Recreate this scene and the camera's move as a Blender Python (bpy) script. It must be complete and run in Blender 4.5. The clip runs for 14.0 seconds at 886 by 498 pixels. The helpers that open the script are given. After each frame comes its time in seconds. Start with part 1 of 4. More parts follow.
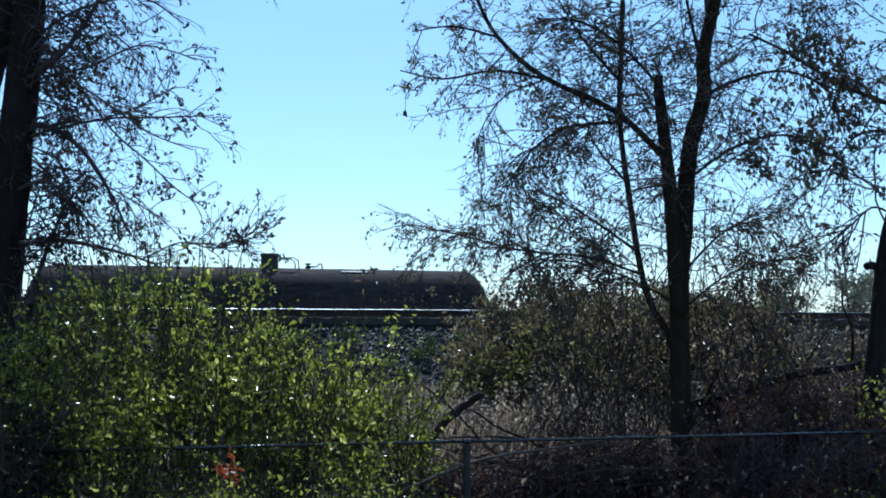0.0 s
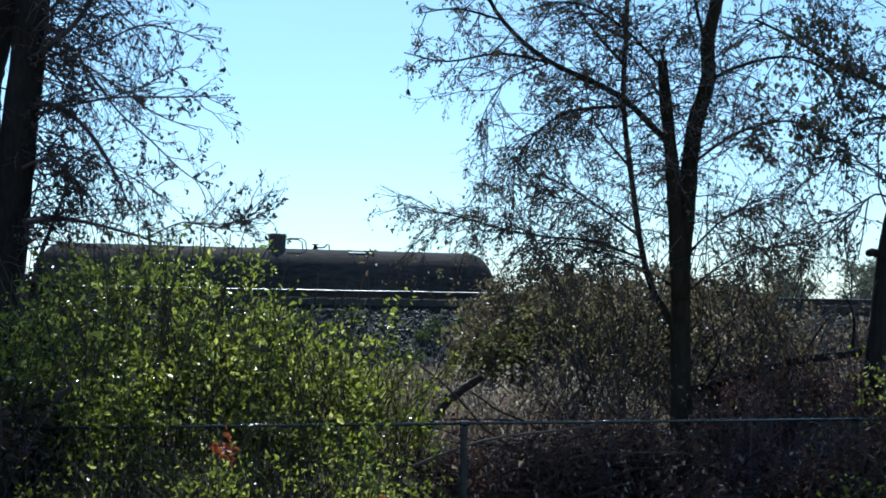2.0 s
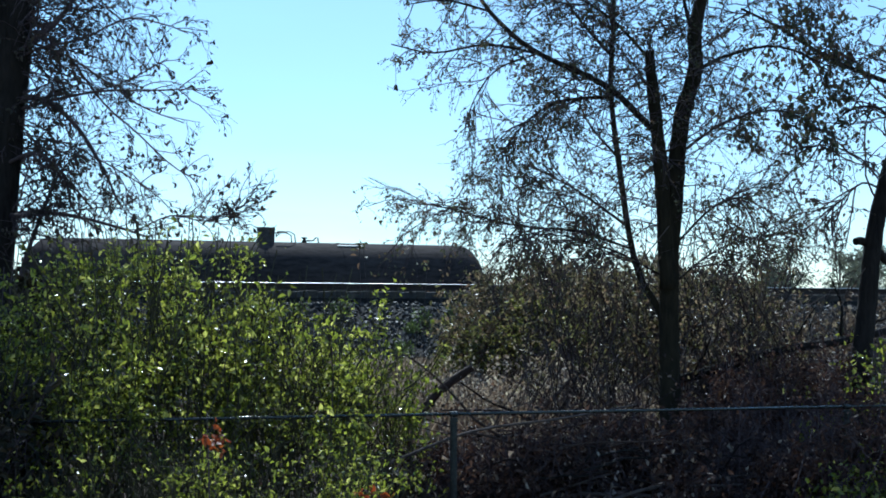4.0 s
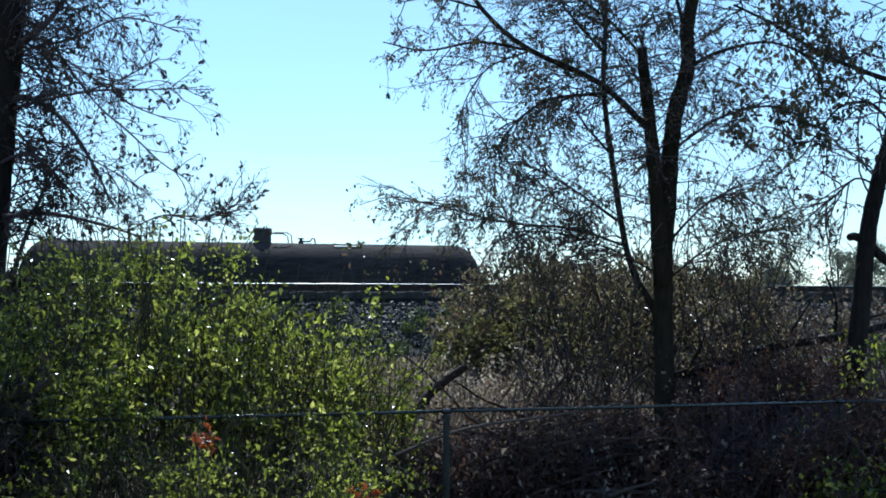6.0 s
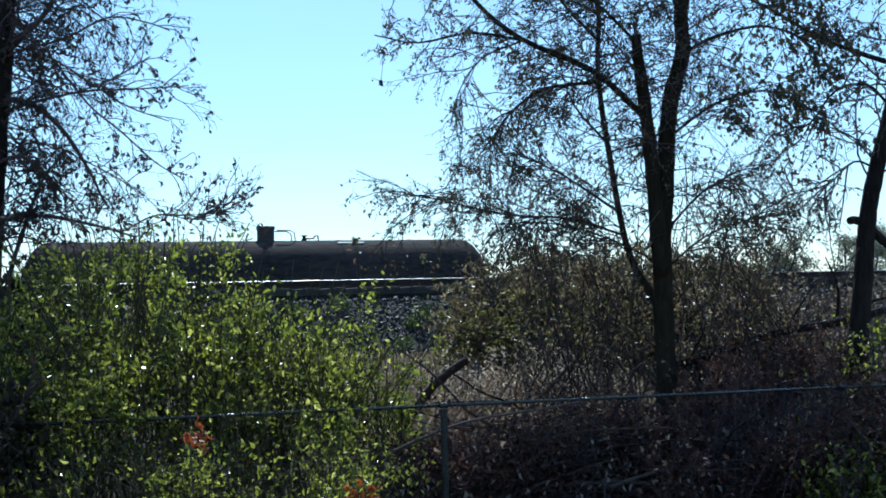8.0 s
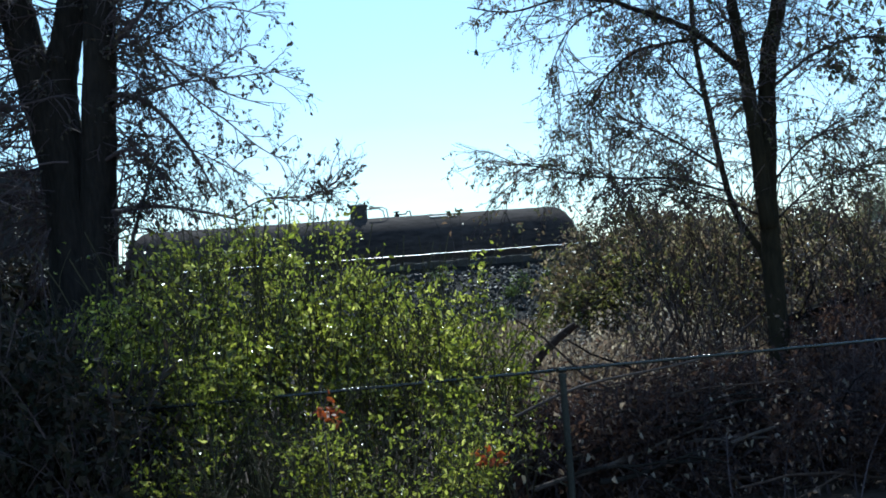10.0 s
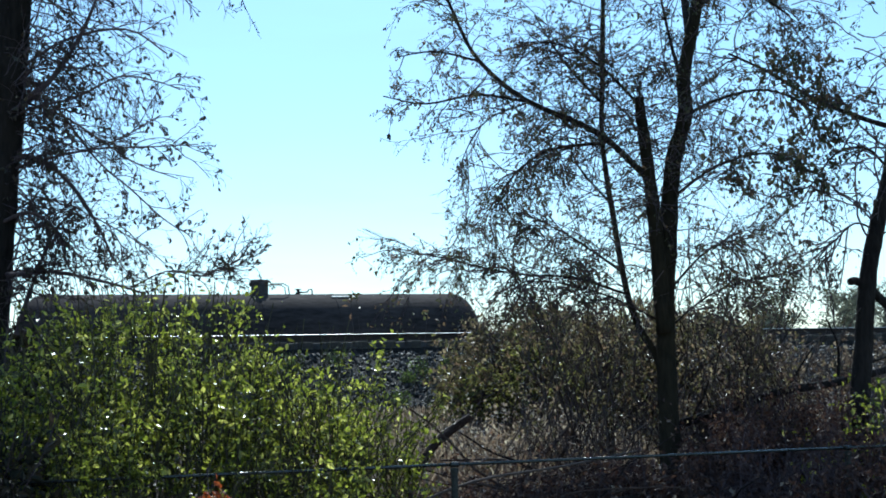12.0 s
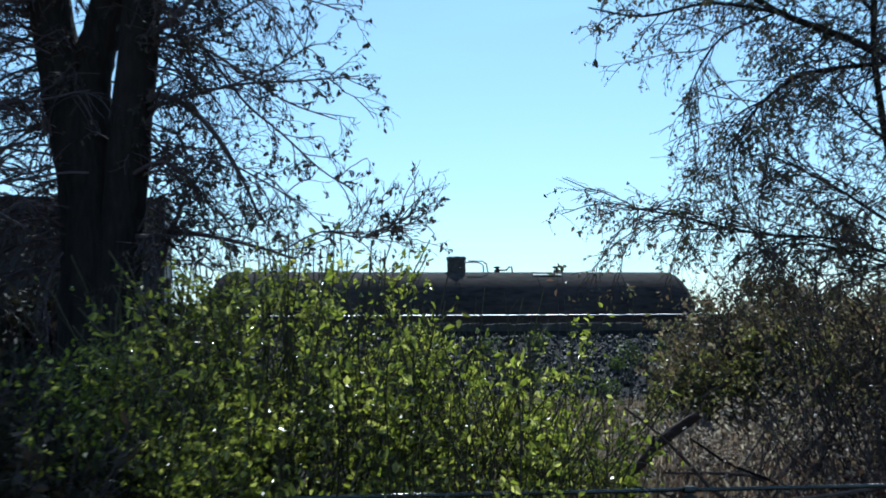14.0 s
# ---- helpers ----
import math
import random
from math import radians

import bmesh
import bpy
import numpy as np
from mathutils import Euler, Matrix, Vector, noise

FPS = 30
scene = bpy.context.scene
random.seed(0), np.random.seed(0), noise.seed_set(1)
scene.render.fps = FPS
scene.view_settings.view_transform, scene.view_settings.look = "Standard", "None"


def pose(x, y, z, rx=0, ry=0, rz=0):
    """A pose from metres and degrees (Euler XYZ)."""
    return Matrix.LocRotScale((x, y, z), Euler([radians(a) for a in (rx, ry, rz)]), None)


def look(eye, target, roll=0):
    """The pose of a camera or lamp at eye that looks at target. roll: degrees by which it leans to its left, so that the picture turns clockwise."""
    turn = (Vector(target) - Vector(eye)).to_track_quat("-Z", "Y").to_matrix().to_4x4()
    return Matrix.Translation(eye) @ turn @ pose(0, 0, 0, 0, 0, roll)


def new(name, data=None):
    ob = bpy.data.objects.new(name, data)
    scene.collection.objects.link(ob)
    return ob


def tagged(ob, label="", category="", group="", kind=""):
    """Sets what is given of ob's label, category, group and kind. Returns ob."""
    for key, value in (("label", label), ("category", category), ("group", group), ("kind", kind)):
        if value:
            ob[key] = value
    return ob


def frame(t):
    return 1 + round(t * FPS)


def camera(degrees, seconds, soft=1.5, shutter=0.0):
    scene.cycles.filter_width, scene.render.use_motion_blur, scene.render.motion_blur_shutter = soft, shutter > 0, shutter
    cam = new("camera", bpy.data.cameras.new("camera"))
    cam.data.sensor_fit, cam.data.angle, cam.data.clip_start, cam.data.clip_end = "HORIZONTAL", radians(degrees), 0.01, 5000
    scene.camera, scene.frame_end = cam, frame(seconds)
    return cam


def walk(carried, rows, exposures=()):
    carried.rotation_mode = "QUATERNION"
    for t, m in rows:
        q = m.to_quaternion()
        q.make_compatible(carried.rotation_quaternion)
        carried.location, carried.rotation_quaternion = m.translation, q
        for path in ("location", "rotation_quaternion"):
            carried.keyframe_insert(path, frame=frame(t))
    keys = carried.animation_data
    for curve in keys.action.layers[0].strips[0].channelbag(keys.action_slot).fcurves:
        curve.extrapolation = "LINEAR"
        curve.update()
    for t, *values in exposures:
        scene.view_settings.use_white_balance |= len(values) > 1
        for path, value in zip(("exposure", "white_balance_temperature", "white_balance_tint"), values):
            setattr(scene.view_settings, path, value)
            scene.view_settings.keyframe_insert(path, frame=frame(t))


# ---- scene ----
cam = camera(39.0, 14.0, soft=1.8, shutter=0.2)
PATH = [
    (0.0, pose(0.000, -0.000, 1.600, 93.95, -0.00, -0.00)),
    (0.5, pose(0.019, -0.010, 1.612, 93.07, 0.10, -0.07)),
    (1.0, pose(0.049, -0.022, 1.596, 92.44, -0.17, 0.13)),
    (1.5, pose(0.072, -0.032, 1.590, 92.28, -0.34, 0.30)),
    (2.0, pose(0.077, -0.025, 1.604, 93.12, -0.64, 0.42)),
    (2.5, pose(0.063, -0.014, 1.596, 93.19, -0.70, 0.08)),
    (3.0, pose(0.062, -0.032, 1.596, 93.05, -0.39, -0.18)),
    (5.5, pose(0.124, -0.021, 1.573, 92.71, 0.04, 0.13)),
    (6.0, pose(0.134, -0.009, 1.563, 92.84, 0.13, -0.09)),
    (6.5, pose(0.171, -0.004, 1.551, 92.77, 0.78, 0.19)),
    (7.0, pose(0.184, 0.031, 1.563, 93.00, 1.34, 0.47)),
    (7.5, pose(0.190, 0.046, 1.559, 93.14, 1.53, 1.26)),
    (8.0, pose(0.231, 0.069, 1.554, 92.59, 1.43, 0.30)),
    (8.5, pose(0.205, 0.045, 1.550, 92.26, 1.46, 1.36)),
    (9.0, pose(0.103, 0.011, 1.535, 91.65, 1.92, 2.48)),
    (9.2, pose(0.060, -0.059, 1.531, 91.62, 2.71, 2.80)),
    (11.3, pose(0.058, -0.005, 1.590, 91.15, 5.55, 5.11)),
    (11.5, pose(0.058, -0.006, 1.594, 91.14, 4.97, 4.21)),
    (12.0, pose(0.056, -0.052, 1.606, 94.98, 1.11, -0.30)),
    (12.5, pose(0.063, -0.042, 1.595, 94.82, 0.86, -0.56)),
    (13.0, pose(0.025, -0.000, 1.586, 94.77, 0.29, 2.48)),
    (13.5, pose(-0.023, 0.029, 1.577, 94.19, 0.28, 6.69)),
    (13.6, pose(0.000, 0.060, 1.600, 94.08, 0.30, 7.25)),
    (13.7, pose(0.000, 0.400, 1.600, 94.05, 0.30, 7.65)),
    (13.8, pose(0.000, 1.100, 1.600, 93.95, 0.40, 8.20)),
    (13.9, pose(-0.030, 1.800, 1.600, 94.10, 0.50, 8.75)),
    (14.0, pose(-0.050, 2.400, 1.600, 94.35, 0.50, 9.05)),
]
EXPOSURES = [(0.0, 0.0, 5040, 3), (1.0, 0.1, 5240, 2), (2.0, 0.18, 5290, 1), (3.0, 0.14, 5180, 0), (5.5, 0.23, 5270, 1), (6.0, 0.2, 5290, 1), (8.0, 0.2, 5220, 1), (9.0, 0.27, 5380, -1), (11.5, 0.46, 5450, -1), (12.0, 0.34, 5400, -1), (12.5, 0.0, 5050, 3), (13.0, -0.14, 5060, 3), (13.5, -0.12, 5080, 2), (14.0, 0.02, 5280, 0)]
walk(cam, PATH, EXPOSURES)

# ---- light ----
SUN_UP, SUN_SIDE = 47.0, -4.0      # degrees above the horizon, degrees to the right of straight ahead
world = bpy.data.worlds.new("sky")
scene.world = world
world.use_nodes = True
wn = world.node_tree
sky = wn.nodes.new("ShaderNodeTexSky")
sky.sky_type, sky.sun_disc = "NISHITA", False
sky.sun_elevation, sky.sun_rotation = radians(SUN_UP), radians(SUN_SIDE)
sky.air_density, sky.dust_density, sky.ozone_density = 1.0, 0.3, 2.2
where, squash, cirrus, veil, haze = (wn.nodes.new(k) for k in ("ShaderNodeTexCoord", "ShaderNodeMapping", "ShaderNodeTexNoise", "ShaderNodeValToRGB", "ShaderNodeMixRGB"))
squash.inputs["Scale"].default_value = (3.0, 3.0, 16.0)
cirrus.inputs["Scale"].default_value, cirrus.inputs["Detail"].default_value = 1.3, 7
veil.color_ramp.elements[0].position, veil.color_ramp.elements[1].position = 0.5, 0.85
veil.color_ramp.elements[0].color, veil.color_ramp.elements[1].color = (0.12, 0.12, 0.12, 1), (0.42, 0.42, 0.42, 1)
haze.inputs[2].default_value = (4.5, 7.3, 8.4, 1)
wn.links.new(where.outputs["Generated"], squash.inputs[0])
wn.links.new(squash.outputs[0], cirrus.inputs["Vector"])
wn.links.new(cirrus.outputs[0], veil.inputs[0])
wn.links.new(veil.outputs[0], haze.inputs[0])
wn.links.new(sky.outputs[0], haze.inputs[1])
wn.links.new(haze.outputs[0], wn.nodes["Background"].inputs[0])
wn.nodes["Background"].inputs[1].default_value = 0.125
sun = new("sun", bpy.data.lights.new("sun", "SUN"))
sun.data.energy, sun.data.angle, sun.data.color = 5.0, radians(0.5), (1.0, 0.95, 0.86)
sun.matrix_world = look((0, 0, 60), Vector((0, 0, 60)) - Vector((math.sin(radians(SUN_SIDE)) * math.cos(radians(SUN_UP)), math.cos(radians(SUN_SIDE)) * math.cos(radians(SUN_UP)), math.sin(radians(SUN_UP)))))


# ---- materials ----
def surface(name, dark, light, rough=0.8, metal=0.0, grain=30.0, stain=2.5, bump=0.3, island=0.0, stretch=(1, 1, 1), depth=0.02, shine=0.5):
    """A surface between two colours, with fine grain, broad stains and relief."""
    m = bpy.data.materials.new(name)
    m.use_nodes = True
    n, ln = m.node_tree.nodes, m.node_tree.links
    p = n["Principled BSDF"]
    co, mp = n.new("ShaderNodeTexCoord"), n.new("ShaderNodeMapping")
    mp.inputs["Scale"].default_value = stretch
    ln.new(co.outputs["Object"], mp.inputs["Vector"])
    fine, broad = n.new("ShaderNodeTexNoise"), n.new("ShaderNodeTexNoise")
    fine.inputs["Scale"].default_value, fine.inputs["Detail"].default_value = grain, 6
    broad.inputs["Scale"].default_value, broad.inputs["Detail"].default_value = stain, 4
    ln.new(mp.outputs[0], fine.inputs["Vector"])
    ln.new(mp.outputs[0], broad.inputs["Vector"])
    mid = n.new("ShaderNodeMath")
    mid.operation = "MULTIPLY_ADD"
    mid.inputs[1].default_value = 0.55
    ln.new(fine.outputs[0], mid.inputs[0])
    half = n.new("ShaderNodeMath")
    half.operation = "MULTIPLY"
    half.inputs[1].default_value = 0.45
    ln.new(broad.outputs[0], half.inputs[0])
    ln.new(half.outputs[0], mid.inputs[2])
    last = mid
    if island:
        geo = n.new("ShaderNodeNewGeometry")
        add = n.new("ShaderNodeMath")
        add.operation = "MULTIPLY_ADD"
        add.inputs[1].default_value = island
        ln.new(geo.outputs["Random Per Island"], add.inputs[0])
        ln.new(mid.outputs[0], add.inputs[2])
        sub = n.new("ShaderNodeMath")
        sub.operation = "SUBTRACT"
        sub.inputs[1].default_value = island / 2
        ln.new(add.outputs[0], sub.inputs[0])
        last = sub
    ramp = n.new("ShaderNodeValToRGB")
    ramp.color_ramp.elements[0].position, ramp.color_ramp.elements[1].position = 0.3, 0.7
    ramp.color_ramp.elements[0].color, ramp.color_ramp.elements[1].color = (*dark, 1), (*light, 1)
    ln.new(last.outputs[0], ramp.inputs[0])
    ln.new(ramp.outputs[0], p.inputs["Base Color"])
    p.inputs["Roughness"].default_value, p.inputs["Metallic"].default_value = rough, metal
    p.inputs["Specular IOR Level"].default_value = shine
    if bump:
        b = n.new("ShaderNodeBump")
        b.inputs["Strength"].default_value, b.inputs["Distance"].default_value = bump, depth
        ln.new(fine.outputs[0], b.inputs["Height"])
        ln.new(b.outputs[0], p.inputs["Normal"])
    return m


def foliage(name, colours, through_share=0.5, rough=0.45, tint=(1.35, 1.3, 0.95), shine=0.5):
    """Leaves: each takes its own colour from the ramp; light passes through them."""
    m = bpy.data.materials.new(name)
    m.use_nodes = True
    n, ln = m.node_tree.nodes, m.node_tree.links
    p = n["Principled BSDF"]
    geo, ramp = n.new("ShaderNodeNewGeometry"), n.new("ShaderNodeValToRGB")
    e = ramp.color_ramp.elements
    while len(e) < len(colours):
        e.new(0.5)
    for i, c in enumerate(colours):
        e[i].position, e[i].color = i / (len(colours) - 1), (*c, 1)
    ln.new(geo.outputs["Random Per Island"], ramp.inputs[0])
    noise_tex = n.new("ShaderNodeTexNoise")
    noise_tex.inputs["Scale"].default_value = 60
    mix = n.new("ShaderNodeMixRGB")
    mix.blend_type = "MULTIPLY"
    mix.inputs[0].default_value = 0.35
    ln.new(ramp.outputs[0], mix.inputs[1])
    ln.new(noise_tex.outputs[0], mix.inputs[2])
    ln.new(mix.outputs[0], p.inputs["Base Color"])
    p.inputs["Roughness"].default_value = rough
    p.inputs["Specular IOR Level"].default_value = shine
    t = n.new("ShaderNodeBsdfTranslucent")
    bright = n.new("ShaderNodeMixRGB")
    bright.blend_type = "MULTIPLY"
    bright.inputs[0].default_value = 1.0
    bright.inputs[2].default_value = (*tint, 1)
    ln.new(mix.outputs[0], bright.inputs[1])
    ln.new(bright.outputs[0], t.inputs[0])
    s = n.new("ShaderNodeMixShader")
    s.inputs[0].default_value = through_share
    ln.new(p.outputs[0], s.inputs[1])
    ln.new(t.outputs[0], s.inputs[2])
    ln.new(s.outputs[0], n["Material Output"].inputs["Surface"])
    return m


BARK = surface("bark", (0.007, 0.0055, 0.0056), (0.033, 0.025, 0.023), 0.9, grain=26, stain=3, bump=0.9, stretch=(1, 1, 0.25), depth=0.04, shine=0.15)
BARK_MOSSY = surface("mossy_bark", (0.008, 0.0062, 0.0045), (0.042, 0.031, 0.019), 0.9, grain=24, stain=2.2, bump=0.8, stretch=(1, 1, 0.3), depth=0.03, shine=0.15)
PRIVET = surface("privet_stems", (0.028, 0.023, 0.012), (0.085, 0.07, 0.04), 0.8, grain=40, bump=0, island=0.4, shine=0.15)
TWIG = surface("twig_bark", (0.034, 0.024, 0.028), (0.105, 0.073, 0.08), 0.75, grain=40, bump=0, island=0.3, shine=0.15)
STEM = surface("weathered_stems", (0.034, 0.025, 0.0235), (0.12, 0.088, 0.081), 0.85, grain=40, bump=0, island=0.4, shine=0.15)
# Dead wood, darkened: shade within the brush pile is put into its colour.
STICK = surface("darkened_dead_wood", (0.017, 0.010, 0.009), (0.08, 0.05, 0.042), 0.85, grain=40, bump=0.3, island=0.5, shine=0.15)
LEAF_BUSH = foliage("privet_leaves", [(0.062, 0.056, 0.018), (0.105, 0.104, 0.026), (0.15, 0.158, 0.037), (0.195, 0.205, 0.043), (0.27, 0.255, 0.06), (0.50, 0.44, 0.2)], 0.62, 0.24, (1.72, 1.9, 0.95), 0.8)
LEAF_WEED = foliage("weed_leaves", [(0.045, 0.06, 0.02), (0.075, 0.105, 0.03), (0.11, 0.15, 0.045)], 0.5, 0.45)
LEAF_TREE = foliage("oak_leaves", [(0.03, 0.034, 0.022), (0.055, 0.06, 0.034), (0.088, 0.09, 0.05), (0.115, 0.092, 0.062), (0.145, 0.088, 0.072)], 0.55, 0.5)
LEAF_OLIVE = foliage("olive_leaves", [(0.05, 0.046, 0.022), (0.09, 0.088, 0.034), (0.135, 0.135, 0.047), (0.19, 0.175, 0.07), (0.32, 0.28, 0.15)], 0.65, 0.4, (1.5, 1.5, 0.95))
LEAF_BARE = foliage("last_leaves", [(0.022, 0.02, 0.016), (0.05, 0.04, 0.025), (0.075, 0.05, 0.03)], 0.2, 0.6)
LEAF_THICKET = foliage("thicket_leaves", [(0.038, 0.031, 0.024), (0.08, 0.066, 0.042), (0.145, 0.136, 0.062), (0.2, 0.13, 0.105), (0.34, 0.285, 0.21)], 0.55, 0.36)
LEAF_BROWN = foliage("withered_leaves", [(0.03, 0.021, 0.021), (0.062, 0.044, 0.042), (0.105, 0.075, 0.068), (0.15, 0.112, 0.098), (0.36, 0.29, 0.25)], 0.42, 0.36)
LEAF_BRAMBLE = foliage("bramble_leaves", [(0.024, 0.013, 0.014), (0.05, 0.028, 0.028), (0.082, 0.047, 0.045), (0.135, 0.08, 0.07)], 0.35, 0.6, shine=0.2)
# Near-black: the shade round the old tree is put into this leaf colour.
LEAF_DARK = foliage("shaded_leaves", [(0.011, 0.012, 0.008), (0.022, 0.021, 0.015), (0.037, 0.031, 0.024), (0.055, 0.04, 0.034)], 0.2, 0.68, shine=0.15)
LEAF_DEAD = foliage("dead_leaves", [(0.05, 0.03, 0.022), (0.10, 0.06, 0.04), (0.17, 0.095, 0.075), (0.30, 0.22, 0.19)], 0.3, 0.45)
LEAF_RED = foliage("red_leaves", [(0.22, 0.04, 0.015), (0.34, 0.075, 0.02), (0.30, 0.12, 0.03)], 0.45, 0.5)
LEAF_RUST = foliage("rust_leaves", [(0.10, 0.045, 0.03), (0.19, 0.085, 0.055), (0.3, 0.17, 0.12)], 0.4, 0.45)
DRY = foliage("dry_grass", [(0.18, 0.135, 0.125), (0.34, 0.265, 0.245), (0.58, 0.51, 0.47)], 0.5, 0.5)
# Greyed and lightened: haze and glare are put into the far leaf colour.
FAR_LEAF = foliage("hazed_far_leaves", [(0.11, 0.12, 0.10), (0.16, 0.17, 0.15), (0.21, 0.215, 0.20)], 0.55, 0.8)
# Unseen pale ground near the camera, added to bounce light into the bush.
BOUNCE_GROUND = surface("unseen_bounce_ground", (0.10, 0.10, 0.045), (0.27, 0.24, 0.13), 0.95, grain=30, stain=0.7, bump=0.8, depth=0.04, shine=0.1)
SOIL = surface("litter_soil", (0.02, 0.014, 0.012), (0.085, 0.06, 0.05), 0.95, grain=14, stain=0.6, bump=0.8, depth=0.05, shine=0.15)
STONE = surface("ballast_stone", (0.009, 0.0075, 0.0075), (0.052, 0.041, 0.037), 0.62, grain=18, stain=4, bump=0.3, island=0.7, shine=0.3)
BALLAST = surface("ballast_bed", (0.008, 0.007, 0.007), (0.032, 0.027, 0.026), 0.95, grain=22, stain=1.2, bump=1.0, depth=0.06, shine=0.15)
RUST = surface("rusty_steel", (0.014, 0.009, 0.008), (0.045, 0.025, 0.018), 0.9, 0.0, grain=60, stain=2, bump=0.2)
STEEL = surface("worn_rail_head", (0.3, 0.3, 0.3), (0.5, 0.49, 0.48), 0.46, 1.0, grain=80, stain=3, bump=0.05)
CREOSOTE = surface("creosoted_wood", (0.02, 0.015, 0.012), (0.09, 0.07, 0.055), 0.85, grain=20, stain=3, bump=0.6, stretch=(0.2, 1, 1))
TANK_PAINT = surface("weathered_black_paint", (0.016, 0.013, 0.014), (0.074, 0.057, 0.054), 0.85, grain=7, stain=0.55, bump=0.06, stretch=(0.5, 1, 1.6), shine=0.04)
TANK_DUST = surface("dusty_black_paint", (0.034, 0.029, 0.03), (0.09, 0.075, 0.07), 0.75, grain=16, stain=1.4, bump=0.08, shine=0.15)
CAR_STEEL = surface("boxcar_paint", (0.016, 0.014, 0.016), (0.05, 0.042, 0.042), 0.55, grain=12, stain=0.7, bump=0.08, stretch=(1, 1, 0.4), shine=0.15)
IRON = surface("black_iron", (0.012, 0.011, 0.011), (0.05, 0.042, 0.036), 0.6, 0.3, grain=40, bump=0.15, shine=0.15)
ZINC = surface("galvanised_steel", (0.012, 0.011, 0.010), (0.032, 0.029, 0.026), 0.2, 0.0, grain=50, stain=6, bump=0.05, shine=0.6)
POST_STEEL = surface("dull_galvanised_steel", (0.024, 0.022, 0.02), (0.065, 0.062, 0.056), 0.75, 0.0, grain=40, stain=5, bump=0.1, shine=0.12)
PALE = surface("bleached_board_and_glint", (0.40, 0.38, 0.35), (0.70, 0.68, 0.64), 0.7, grain=30, bump=0.2)


# ---- mesh tools ----
class Pile:
    """Gathers tubes and leaves into one mesh."""

    def __init__(self):
        self.v, self.f, self.count = [], [], 0

    def add(self, verts, faces):
        self.v.append(np.asarray(verts, float).reshape(-1, 3))
        self.f.extend([tuple(i + self.count for i in q) for q in faces])
        self.count += len(self.v[-1])

    def tube(self, pts, r0, r1, sides=5, power=1.0, rough=0.0, rng=None, close=True):
        pts = np.asarray(pts, float)
        n = len(pts)
        tan = np.gradient(pts, axis=0)
        tan /= np.linalg.norm(tan, axis=1)[:, None] + 1e-9
        ref = np.array((0.0, 1.0, 0.0)) if abs(tan[0][1]) < 0.8 else np.array((1.0, 0.0, 0.0))
        a = np.cross(tan, ref)
        a /= np.linalg.norm(a, axis=1)[:, None] + 1e-9
        b = np.cross(tan, a)
        t = np.linspace(0, 1, n) ** power
        rad = r0 + (r1 - r0) * t
        ang = np.arange(sides) * 2 * math.pi / sides
        k = np.ones((n, sides))
        if rough and rng is not None:
            k += rng.normal(0, rough, (n, sides)) + 0.5 * rough * np.sin(ang * 3 + 1)[None, :]
        ring = pts[:, None, :] + (rad[:, None] * k)[:, :, None] * (np.cos(ang)[None, :, None] * a[:, None, :] + np.sin(ang)[None, :, None] * b[:, None, :])
        faces = [(i * sides + j, i * sides + (j + 1) % sides, (i + 1) * sides + (j + 1) % sides, (i + 1) * sides + j) for i in range(n - 1) for j in range(sides)]
        if close:
            faces.append(tuple(range(sides))[::-1])
            faces.append(tuple((n - 1) * sides + j for j in range(sides)))
        self.add(ring.reshape(-1, 3), faces)

    def leaves(self, at, along, size, rng, width=0.45, fold=0.25):
        """A folded six-cornered leaf at each place, pointing along the given ways."""
        at, along = np.asarray(at, float), np.asarray(along, float)
        n = len(at)
        if not n:
            return
        along = along / (np.linalg.norm(along, axis=1)[:, None] + 1e-9)
        side = np.cross(along, rng.normal(0, 1, (n, 3)))
        side /= np.linalg.norm(side, axis=1)[:, None] + 1e-9
        up = np.cross(along, side)
        ln = (size * rng.uniform(0.6, 1.3, n))[:, None]
        w = ln * width * rng.uniform(0.8, 1.2, n)[:, None]
        lift = w * fold
        base, tip = at, at + along * ln - up * ln * 0.12
        l1, l2 = at + along * ln * 0.35 + side * w * 0.5 + up * lift, at + along * ln * 0.72 + side * w * 0.36 + up * lift * 0.6
        r1, r2 = at + along * ln * 0.35 - side * w * 0.5 + up * lift, at + along * ln * 0.72 - side * w * 0.36 + up * lift * 0.6
        verts = np.stack([base, l1, l2, tip, r2, r1], 1).reshape(-1, 3)
        faces = []
        for i in range(n):
            faces += [(6 * i, 6 * i + 1, 6 * i + 2, 6 * i + 3), (6 * i, 6 * i + 3, 6 * i + 4, 6 * i + 5)]
        self.add(verts, faces)

    def mesh(self, name, smooth=False):
        me = bpy.data.meshes.new(name)
        me.from_pydata(np.concatenate(self.v).tolist(), [], self.f)
        if smooth:
            me.polygons.foreach_set("use_smooth", [True] * len(me.polygons))
        me.update()
        return me


def part(name, source, material, parent=None, label="", smooth=False, kind=""):
    """Links a bmesh or a Pile as one mesh object under a thing."""
    if isinstance(source, Pile):
        me = source.mesh(name, smooth)
    else:
        me = bpy.data.meshes.new(name)
        source.to_mesh(me)
        source.free()
        if smooth:
            me.polygons.foreach_set("use_smooth", [True] * len(me.polygons))
    me.materials.append(material)
    ob = new(name, me)
    ob.parent = parent
    return tagged(ob, label, kind=kind)


def thing(name, m, label, category, group="", kind=""):
    ob = new(name)
    ob.matrix_basis = m
    ob.empty_display_size = 0.2
    return tagged(ob, label, category, group, kind)


